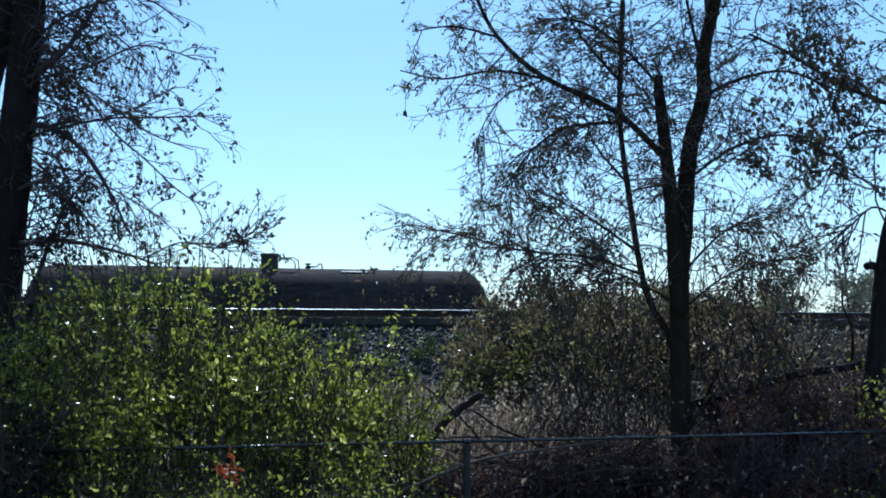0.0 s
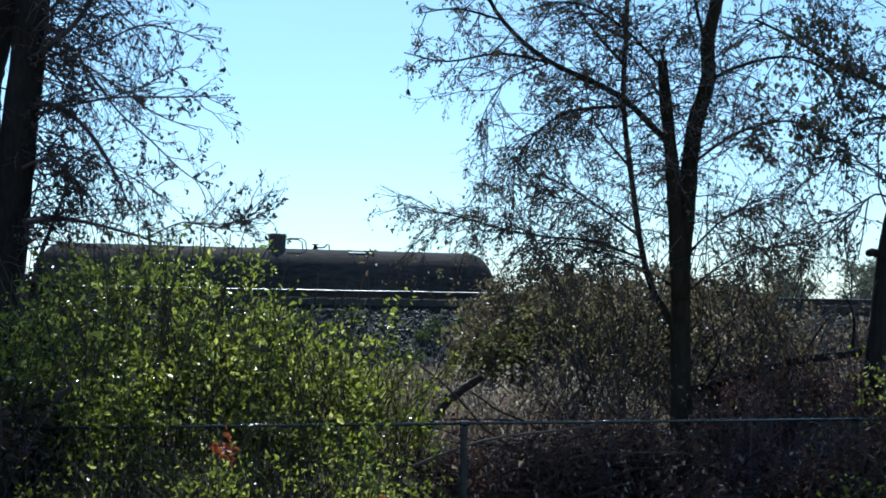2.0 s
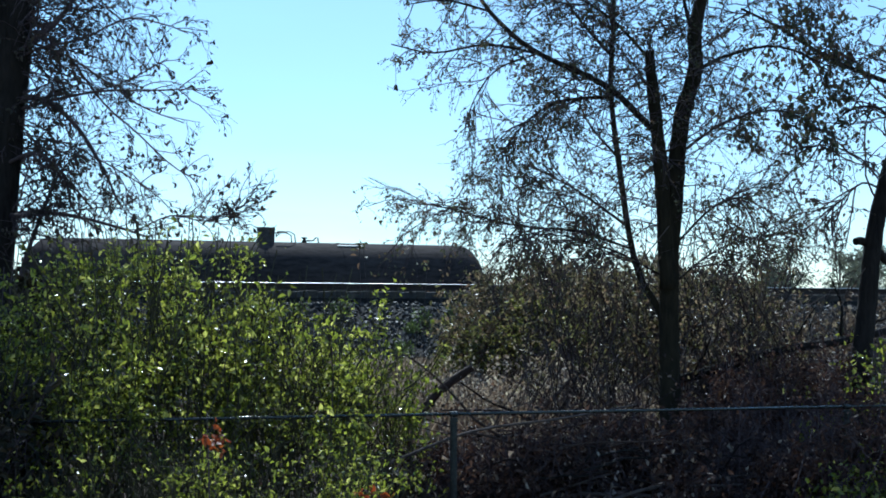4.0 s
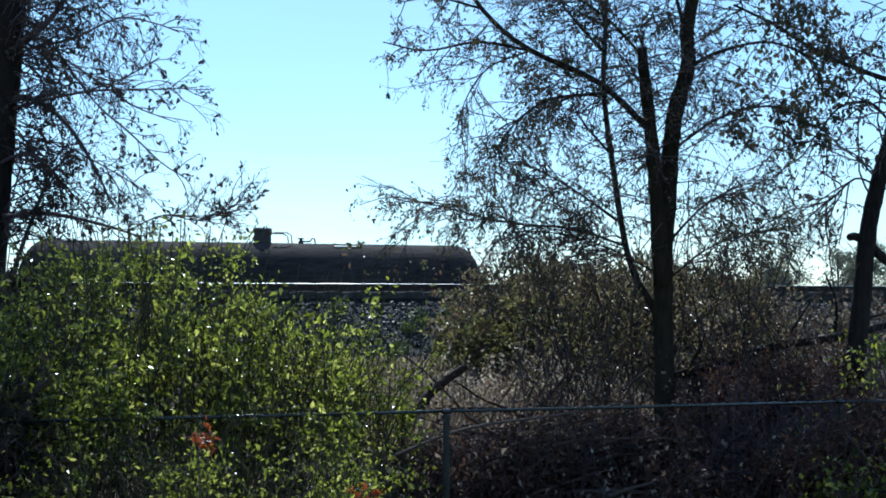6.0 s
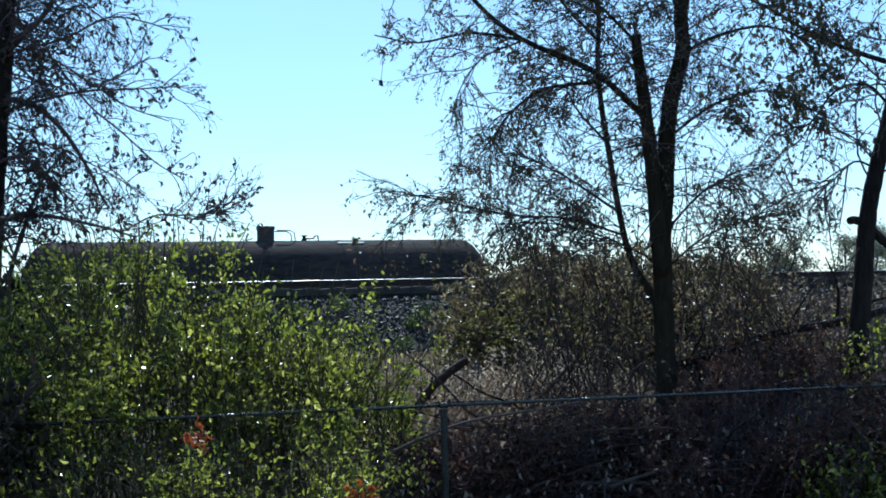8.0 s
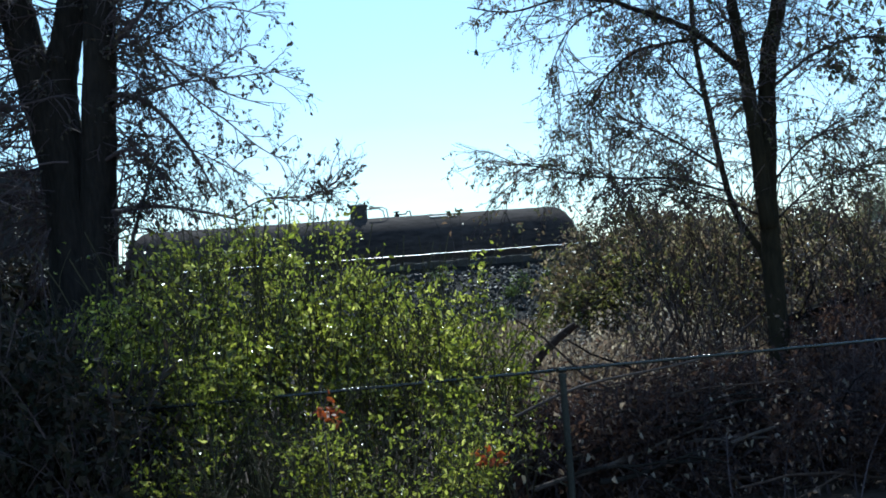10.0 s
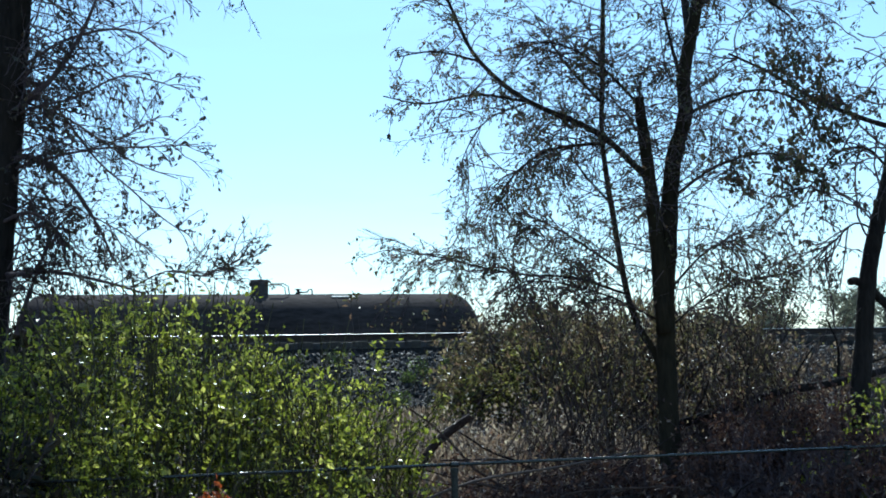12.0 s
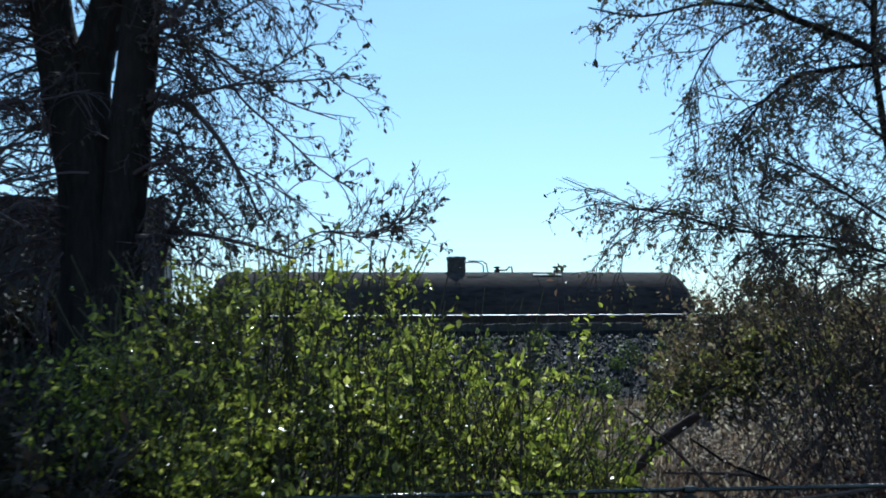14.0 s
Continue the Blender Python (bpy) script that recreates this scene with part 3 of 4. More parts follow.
def build_left_tree():
    rng = np.random.default_rng(21)
    tree = thing("tree", pose(0, 0, 0), "old tree with three dark trunks and bare drooping twigs", "tree")
    foot = ground_z(-4.35, 12)
    stems = [
        ([(-4.42, 12.0, foot - 0.1), (-4.46, 12.0, 1.0), (-4.47, 12.0, 1.95), (-4.50, 12.0, 2.75), (-4.66, 12.0, 3.53), (-4.82, 12.0, 4.2), (-4.98, 12.0, 5.04), (-5.3, 12.1, 6.6), (-5.5, 12.2, 8.0)], 0.33, 0.115),
        ([(-4.40, 12.05, 2.0), (-4.46, 12.05, 2.7), (-4.52, 12.05, 3.4), (-4.50, 12.05, 3.9), (-4.40, 12.05, 4.33), (-4.22, 12.05, 5.01), (-3.95, 12.1, 6.4), (-3.8, 12.3, 7.8)], 0.2, 0.13),
        ([(-4.26, 11.9, foot - 0.1), (-4.24, 11.9, 1.0), (-4.19, 11.9, 2.05), (-4.13, 11.9, 3.0), (-4.05, 11.9, 3.97), (-3.98, 11.9, 5.0), (-3.85, 11.9, 6.5), (-3.6, 11.9, 8.2)], 0.225, 0.125),
    ]
    for pts, r0, r1 in stems:
        pile = Pile()
        pile.tube(smooth_line(pts, 7), r0, r1, 14, 0.8, 0.035, rng)
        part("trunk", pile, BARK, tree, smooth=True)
    lines = []
    limbs = [
        ([(-4.1, 11.9, 3.45), (-3.77, 11.8, 3.54), (-3.19, 11.8, 3.66), (-2.69, 11.8, 3.67), (-2.19, 11.8, 3.69)], 0.018, 0.4),
        ([(-4.15, 11.9, 2.5), (-3.94, 11.8, 2.47), (-3.55, 11.8, 2.49), (-3.01, 11.75, 2.37), (-2.67, 11.7, 2.26)], 0.03, -0.2),
        ([(-3.9, 11.8, 1.9), (-3.83, 11.8, 2.16), (-3.66, 11.8, 2.63), (-3.55, 11.8, 2.87), (-3.35, 11.8, 3.11)], 0.026, 0.3),
        ([(-4.08, 11.9, 3.55), (-3.82, 11.8, 3.6), (-3.56, 11.8, 3.48), (-3.32, 11.8, 3.22), (-3.13, 11.8, 2.9), (-2.99, 11.8, 2.6)], 0.032, 0.6),
        ([(-4.05, 11.9, 3.95), (-3.8, 11.8, 4.06), (-3.35, 11.8, 4.17), (-2.94, 11.8, 4.36), (-2.59, 11.8, 4.31), (-2.35, 11.8, 4.22)], 0.016, 0.5),
        ([(-4.02, 11.9, 4.0), (-3.78, 11.8, 4.18), (-3.58, 11.8, 4.36), (-3.3, 11.8, 4.8), (-3.1, 11.8, 5.3)], 0.04, 0.3),
        ([(-4.03, 11.9, 4.2), (-3.57, 12.0, 4.04), (-3.18, 12.0, 3.79), (-2.83, 12.0, 3.55), (-2.42, 12.0, 3.39)], 0.014, 0.4),
        ([(-3.23, 11.8, 3.66), (-2.91, 11.8, 3.77), (-2.54, 11.8, 3.98)], 0.01, 0.3),
        ([(-3.6, 12.1, 4.1), (-3.23, 12.1, 3.6), (-2.9, 12.1, 3.31), (-2.58, 12.1, 3.01), (-2.33, 12.1, 2.85)], 0.012, 0.4),
        ([(-4.1, 11.8, 2.95), (-3.75, 11.7, 3.05), (-3.49, 11.7, 2.85), (-3.38, 11.7, 2.52), (-3.1, 11.7, 2.31)], 0.02, 0.4),
        ([(-3.2, 11.8, 3.02), (-2.9, 11.8, 2.85), (-2.68, 11.8, 2.71)], 0.008, 0.2),
        ([(-2.84, 11.75, 2.31), (-2.46, 11.7, 2.47), (-2.14, 11.7, 2.42), (-1.75, 11.6, 2.56)], 0.008, -0.3),
        ([(-3.85, 11.9, 5.6), (-3.2, 11.7, 5.9), (-2.5, 11.5, 5.75), (-1.9, 11.3, 5.3)], 0.03, 0.5),
        ([(-4.04, 11.9, 4.4), (-3.5, 11.9, 4.75), (-2.9, 11.9, 4.85), (-2.5, 11.9, 4.6)], 0.02, 0.5),
    ]
    for k, (pts, r, droop) in enumerate(limbs):
        pile = Pile()
        pts = smooth_line(pts, 4)
        pile.tube(pts, r, max(0.005, r * 0.3), 6, 1.0)
        part("limb", pile, TWIG, tree)
        low = k in (1, 11)
        for j in range(27 if low else 13):
            i = rng.integers(2, len(pts) - 1)
            d = pts[i + 1] - pts[i - 1]
            d = d / np.linalg.norm(d) + rng.normal(0, 0.6, 3)
            spray(rng, lines, pts[i], d, rng.uniform(0.2, 0.5) * (1.05 if low else 1), 0.0055, 2, (3, 3), 0.18, droop)
    for j in range(66):
        z = rng.uniform(2.3, 6.4)
        up = rng.uniform(-0.5, 1.0)
        spray(rng, lines, (-4.1 + 0.06 * (z - 3), 11.9, z), (1, rng.normal(0, 0.5), up), rng.uniform(0.65, 1.28), 0.009, 2, (5, 5), 0.16, 0.55, 0.5)
    for j in range(46):
        z = rng.uniform(2.1, 4.6)
        spray(rng, lines, (-4.05, 11.9, z), (1, rng.normal(0, 0.4), rng.normal(0, 0.9)), rng.uniform(0.4, 0.8), 0.009, 2, (4, 4), 0.2, 0.3)
    # Unseen upper crown, added above the view to shade the bush below.
    for j in range(85):
        z = rng.uniform(5.6, 8.2)
        way = (rng.normal(0.4, 0.8), rng.normal(0.3, 0.8), rng.uniform(0.1, 0.9))
        spray(rng, lines, (-4.3 + rng.uniform(-0.9, 0.7), 12.0, z), way, rng.uniform(1.0, 2.0), 0.016, 2, (5, 5), 0.16, 0.25, 0.5)
    for j in range(40):
        z = rng.uniform(3.2, 6.0)
        spray(rng, lines, (-4.5, 12.1, z), (rng.normal(0, 1), rng.normal(0, 1), rng.uniform(-0.2, 0.8)), rng.uniform(0.4, 0.9), 0.011, 2, (4, 4), 0.18, 0.4)
    for j in range(100):
        z = rng.uniform(2.0, 6)
        spray(rng, lines, (-4.6 - 0.2 * (z - 3), 12, z), (-1, rng.normal(0, 0.6), rng.uniform(-0.3, 0.8)), rng.uniform(0.6, 1.3), 0.012, 2, (5, 4), 0.15, 0.6)
    spray(rng, lines, (-1.9, 11.3, 5.3), (0.7, 0, -0.5), 0.6, 0.008, 2, (3, 3), 0.15, 0.8)
    twigs, crown = Pile(), Pile()
    add_lines(twigs, lines)
    at, way = leaf_places(rng, lines, 0.75, (0, 1), 0.01, 0.9, 0.5)
    crown.leaves(at, way, 0.05, rng, 0.5)
    part("twig_mass", twigs, TWIG, tree, "dense bare purplish-brown twigs", kind="stuff")
    part("foliage", crown, LEAF_BARE, tree, "few withered leaves", kind="stuff")


def build_thin_left_tree():
    rng = np.random.default_rng(22)
    tree = thing("tree", pose(0, 0, 0), "slim dark tree beside the three-trunked one", "tree")
    pile = Pile()
    pile.tube(smooth_line([(-5.1, 11.5, ground_z(-5.1, 11.5) - 0.1), (-5.13, 11.5, 1.0), (-5.14, 11.5, 1.83), (-5.17, 11.5, 2.7), (-5.29, 11.5, 3.52), (-5.41, 11.5, 4.92), (-5.5, 11.5, 6.5)], 6), 0.13, 0.06, 10, 1, 0.03, rng)
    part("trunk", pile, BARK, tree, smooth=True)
    lines = []
    for j in range(54):
        z = rng.uniform(2.4, 6.2)
        spray(rng, lines, (-5.15 - 0.11 * (z - 2.5), 11.5, z), (rng.choice((-1, 1)), rng.normal(0, 0.6), rng.uniform(0, 0.8)), rng.uniform(0.5, 1.1), 0.014, 2, (3, 3), 0.15, 0.6)
    twigs, crown = Pile(), Pile()
    add_lines(twigs, lines)
    at, way = leaf_places(rng, lines, 0.7, (0, 1), 0.01, 0.8)
    crown.leaves(at, way, 0.05, rng)
    part("twig_mass", twigs, TWIG, tree, kind="stuff")
    part("foliage", crown, LEAF_BARE, tree, kind="stuff")


def build_right_tree():
    rng = np.random.default_rng(31)
    tree = thing("tree", pose(0, 0, 0), "young tree with forked mossy trunks and thinning small leaves", "tree")
    foot = ground_z(2.27, 12)
    stems = [
        ([(2.25, 12.0, foot - 0.1), (2.27, 12.0, 0.5), (2.27, 12.0, 1.03), (2.27, 12.0, 2.0), (2.32, 12.0, 2.65), (2.39, 12.0, 3.42), (2.53, 12.0, 3.92), (2.53, 12.0, 4.31), (2.65, 12.0, 4.86), (2.85, 12.0, 5.8), (2.9, 12.0, 6.8)], 0.112, 0.05),
        ([(2.25, 11.95, 1.8), (2.22, 11.95, 2.38), (2.18, 11.95, 2.98), (2.12, 11.95, 3.64), (2.09, 11.95, 3.9), (2.08, 11.95, 4.1)], 0.085, 0.045),
        ([(2.25, 12.03, 1.35), (2.17, 12.08, 1.62), (2.03, 12.15, 1.88), (1.93, 12.2, 2.25), (1.82, 12.2, 3.0), (1.74, 12.2, 3.73), (1.76, 12.2, 4.35), (1.8, 12.2, 5.4)], 0.038, 0.022),
    ]
    for pts, r0, r1 in stems:
        pile = Pile()
        pile.tube(smooth_line(pts, 6), r0, r1, 12, 0.9, 0.04, rng)
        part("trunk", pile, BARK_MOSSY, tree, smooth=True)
    limbs = [
        ([(2.14, 11.95, 3.3), (1.65, 11.9, 3.75), (0.97, 11.9, 4.08), (0.53, 11.9, 4.47), (0.31, 11.8, 4.86), (0.1, 11.7, 5.4)], 0.034),
        ([(1.74, 12.2, 3.7), (1.2, 12.1, 3.62), (0.87, 12.0, 3.39), (0.64, 12.0, 3.09)], 0.02),
        ([(1.88, 12.2, 2.43), (1.39, 12.1, 2.76), (0.96, 12.0, 2.98)], 0.016),
        ([(1.0, 11.9, 4.06), (0.5, 11.7, 4.1), (0.0, 11.6, 4.0), (-0.4, 11.5, 4.06)], 0.016),
        ([(0.53, 11.9, 4.47), (0.1, 11.8, 4.55), (-0.3, 11.8, 4.5)], 0.014),
        ([(2.5, 12.0, 3.9), (2.9, 12.1, 4.1), (3.4, 12.2, 4.2), (3.9, 12.2, 4.0)], 0.022),
        ([(2.52, 12.0, 4.2), (2.38, 11.9, 4.7), (2.25, 11.8, 5.3)], 0.022),
        ([(2.36, 12.0, 3.1), (2.8, 11.9, 3.4), (3.3, 11.8, 3.5), (3.7, 11.8, 3.3)], 0.016),
        ([(1.75, 12.2, 4.1), (1.4, 12.2, 4.5), (1.1, 12.2, 5.0)], 0.018),
        ([(1.92, 12.2, 2.2), (1.4, 12.0, 2.35), (0.8, 11.9, 2.4), (0.15, 11.8, 2.55), (-0.12, 11.8, 2.6)], 0.014),
        ([(0.97, 11.9, 4.05), (0.6, 11.9, 3.9), (0.38, 11.9, 3.6), (0.28, 11.9, 3.25)], 0.01),
        ([(2.3, 12.0, 2.2), (2.7, 11.9, 2.6), (3.1, 11.9, 2.7)], 0.014),
        ([(2.7, 12.0, 5.0), (3.1, 12.0, 5.2), (3.6, 12.0, 4.9)], 0.02),
        ([(1.8, 12.2, 3.1), (1.5, 12.3, 3.5), (1.35, 12.3, 4.0)], 0.014),
        ([(2.3, 12.0, 1.85), (2.7, 12.1, 2.15), (3.1, 12.15, 2.3), (3.5, 12.2, 2.35)], 0.012),
        ([(2.25, 12.0, 1.9), (1.75, 11.9, 2.15), (1.2, 11.8, 2.3), (0.7, 11.7, 2.3)], 0.012),
        ([(2.1, 11.95, 4.0), (1.7, 11.9, 4.4), (1.3, 11.8, 4.6), (0.9, 11.7, 4.6)], 0.016),
    ]
    lines = []
    for k, (pts, r) in enumerate(limbs):
        pile = Pile()
        pts = smooth_line(pts, 4)
        pile.tube(pts, r, r * 0.35, 7, 1.0)
        part("limb", pile, BARK, tree)
        for j in range(int(len(pts) * (0.9 if k in (3, 4, 10) else 2.6 if k in (9, 2, 1, 11, 14, 15) else 1.9))):
            i = rng.integers(2, len(pts) - 1)
            d = pts[i + 1] - pts[i - 1]
            d = d / np.linalg.norm(d) + rng.normal(0, 0.8, 3)
            spray(rng, lines, pts[i], d, rng.uniform(0.35, 0.75) * (0.6 if k in (3, 4) else 1), 0.006, 2, (4, 4), 0.18, 0.45)
    for j in range(105):
        pts = smooth_line(stems[rng.integers(0, 3)][0], 6)
        i = rng.integers(len(pts) // 3, len(pts) - 1)
        a = rng.uniform(0, 6.28)
        spray(rng, lines, pts[i], (math.cos(a), math.sin(a), rng.uniform(-0.1, 0.7)), rng.uniform(0.5, 1.1), 0.007, 2, (4, 4), 0.18, 0.4)
    for j in range(34):
        x, z = rng.uniform(0.5, 2.2), rng.uniform(2.3, 3.5)
        spray(rng, lines, (x, 11.9 + rng.normal(0, 0.25), z), (rng.normal(-0.2, 0.7), rng.normal(0, 0.4), rng.uniform(-0.3, 0.6)), rng.uniform(0.4, 0.8), 0.005, 2, (4, 3), 0.2, 0.9)
    for j in range(30):
        way = (rng.normal(0.3, 0.7), rng.normal(0, 0.4), rng.uniform(-0.6, 0.3))
        spray(rng, lines, (rng.uniform(2.4, 4.0), 12.1 + rng.normal(0, 0.2), rng.uniform(4.3, 5.1)), way, rng.uniform(0.4, 0.7), 0.006, 2, (4, 4), 0.2, 0.5)
    # Unseen crown, added above the view to shade the brush and fence.
    for j in range(120):
        y = rng.uniform(12, 15.2)
        z = 1.95 + 0.285 * y + rng.uniform(0, 1.8)
        spray(rng, lines, (rng.uniform(1.2, 4.2), y, z), (rng.normal(0, 1), rng.normal(0.3, 0.6), rng.uniform(-0.1, 0.6)), rng.uniform(0.5, 1.1), 0.012, 2, (5, 4), 0.16, 0.1, 0.5)
    # Unseen boughs that carry the added crown.
    for pts, r in (([(2.6, 12.0, 4.7), (2.7, 12.8, 5.6), (2.8, 13.8, 6.3), (2.9, 15.0, 6.9)], 0.045), ([(2.75, 12.0, 5.4), (2.2, 12.9, 6.0), (1.6, 14.0, 6.6), (1.2, 15.0, 7.0)], 0.035), ([(2.8, 12.0, 5.6), (3.3, 12.9, 6.1), (3.8, 14.0, 6.7)], 0.035)):
        pile = Pile()
        pile.tube(smooth_line(pts, 4), r, r * 0.35, 7, 1.0)
        part("limb", pile, BARK, tree)
    twigs, crown = Pile(), Pile()
    add_lines(twigs, lines)
    at, way = leaf_places(rng, lines, 1.75, (0,), 0.015, 0.7)
    crown.leaves(at, way, 0.038, rng, 0.5)
    at, way = leaf_places(rng, lines, 1.3, (1,), 0.015, 0.7)
    crown.leaves(at, way, 0.038, rng, 0.5)
    at, way = leaf_places(rng, [q for q in lines if q[0][0][0] > 2.9 and q[0][0][2] > 3.1 and q[0][0][2] < 4.6], 1.3, (0,), 0.03, 0.9)
    crown.leaves(at, way, 0.062, rng, 0.6)
    part("twig_mass", twigs, TWIG, tree, kind="stuff")
    part("foliage", crown, LEAF_TREE, tree, "small dull green and brown leaves", kind="stuff")


def build_leaning_tree():
    rng = np.random.default_rng(41)
    tree = thing("tree", pose(0, 0, 0), "leaning dark tree with a broken stub", "tree")
    pts = smooth_line([(4.0, 12.0, ground_z(4, 12) - 0.1), (4.02, 12.0, 0.24), (4.07, 12.0, 0.82), (4.16, 12.0, 1.58), (4.24, 12.0, 2.28), (4.35, 12.0, 2.78), (4.53, 12.0, 3.44), (4.65, 12.1, 4.2), (4.7, 12.2, 5.4), (4.8, 12.3, 6.5)], 6)
    pile = Pile()
    pile.tube(pts, 0.11, 0.05, 12, 1, 0.04, rng)
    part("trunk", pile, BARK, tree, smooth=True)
    lines = []
    for limb, r in (([(4.24, 12, 2.22), (4.12, 12, 2.27), (4.05, 11.95, 2.26)], 0.045), ([(4.24, 12, 2.2), (4.4, 12, 2.05), (4.55, 12, 1.9)], 0.05), ([(4.6, 12.1, 3.78), (4.42, 12.4, 3.93), (3.98, 12.5, 4.15), (3.5, 12.5, 4.45), (3.1, 12.5, 4.65)], 0.03),
                    ([(4.5, 12, 3.35), (4.25, 11.9, 3.55), (3.95, 11.9, 3.5), (3.7, 11.9, 3.2), (3.5, 11.9, 3.15)], 0.015), ([(4.35, 12, 2.75), (4.1, 11.9, 2.82), (3.8, 11.8, 2.6), (3.4, 11.8, 2.5)], 0.012)):
        pile = Pile()
        q = smooth_line(limb, 4)
        pile.tube(q, r, r * (0.4 if len(limb) > 3 else 0.8), 8, 1)
        part("limb", pile, BARK, tree)
        if len(limb) > 3:
            for j in range(12):
                i = rng.integers(2, len(q) - 1)
                d = (q[i + 1] - q[i - 1])
                spray(rng, lines, q[i], d / np.linalg.norm(d) + rng.normal(0, 0.7, 3), rng.uniform(0.3, 0.7), 0.009, 2, (3, 3), 0.18, 0.3)
    for j in range(26):
        way = (rng.normal(0, 0.8), rng.normal(0, 0.5), rng.uniform(-0.4, 0.5))
        spray(rng, lines, (rng.uniform(4.2, 5.2), 12.2 + rng.normal(0, 0.2), rng.uniform(4.0, 5.1)), way, rng.uniform(0.35, 0.65), 0.007, 2, (4, 3), 0.2, 0.4)
    for j in range(14):
        i = rng.integers(24, len(pts) - 1)
        spray(rng, lines, pts[i], (rng.normal(0, 1), rng.normal(0, 0.6), 0.5), rng.uniform(0.5, 1.0), 0.011, 2, (3, 3), 0.18, 0.4)
    twigs, crown = Pile(), Pile()
    add_lines(twigs, lines)
    at, way = leaf_places(rng, lines, 1.8, (0, 1), 0.01, 0.7)
    crown.leaves(at, way, 0.05, rng)
    part("twig_mass", twigs, TWIG, tree, kind="stuff")
    part("foliage", crown, LEAF_BARE, tree, kind="stuff")


def build_far_trees():
    rng = np.random.default_rng(51)
    for x, y, h, w in ((21.5, 92, 4.6, 2.0), (24.3, 90, 6.4, 2.4), (26.6, 96, 7.6, 2.6), (28.9, 90, 7.3, 2.8), (31.5, 94, 7.0, 3.0), (35, 98, 8.2, 3.2), (39, 92, 7.6, 3.0), (44, 99, 8.5, 3.4)):
        tree = thing("tree", pose(x, y, -0.5), "distant hazy green tree beyond the tracks", "tree", "distant trees")
        pile = Pile()
        pile.tube(wander(rng, (0, 0, -0.1), (0, 0, 1), h * 0.85, 6, 0.06), 0.14, 0.05, 7)
        lines = []
        for k in range(16):
            z = rng.uniform(0.3, 0.85) * h
            a = rng.uniform(0, 6.28)
            spray(rng, lines, (0, 0, z), (math.cos(a), math.sin(a), 0.5), w * rng.uniform(0.4, 0.8), 0.04, 1, (4,), 0.15, 0.1)
        add_lines(pile, lines, least=0.02)
        part("trunk", pile, TWIG, tree)
        crown = Pile()
        at, way = leaf_places(rng, lines, 42, (0, 1), 0.26, 0.2)
        crown.leaves(at, way, 0.15, rng, 0.75)
        part("crown", crown, FAR_LEAF, tree, kind="stuff")


# ---- fence, wood and litter ----
def build_fence():
    slant, top = 15.0, 0.845
    c, s = math.cos(radians(slant)), math.sin(radians(slant))
    fence = thing("fence", pose(0.17, 9.0, 0, 0, 0, slant), "low galvanised pipe fence with a sunlit top rail", "fence")
    for k in range(-4, 5):
        x = 3.2 * k
        z0 = ground_z(0.17 + c * x, 9 + s * x) - 0.2
        post = part("post", turned([(0.025, z0), (0.025, top - 0.06), (0.031, top - 0.055), (0.031, top - 0.028), (0.014, top - 0.022)], 14, pose(x, 0, 0)), POST_STEEL, fence, smooth=False)
        part("rail_loop", turned([(0.015, -0.03), (0.02, -0.028), (0.02, 0.028), (0.015, 0.03)], 12, pose(x, 0, top, 0, 90)), ZINC, post)
        if k < 4:
            part("top_rail", turned([(0.0115, 0.0), (0.0115, 3.2)], 16, pose(x, 0, top, 0, 90)), ZINC, fence, "galvanised pipe", smooth=True)


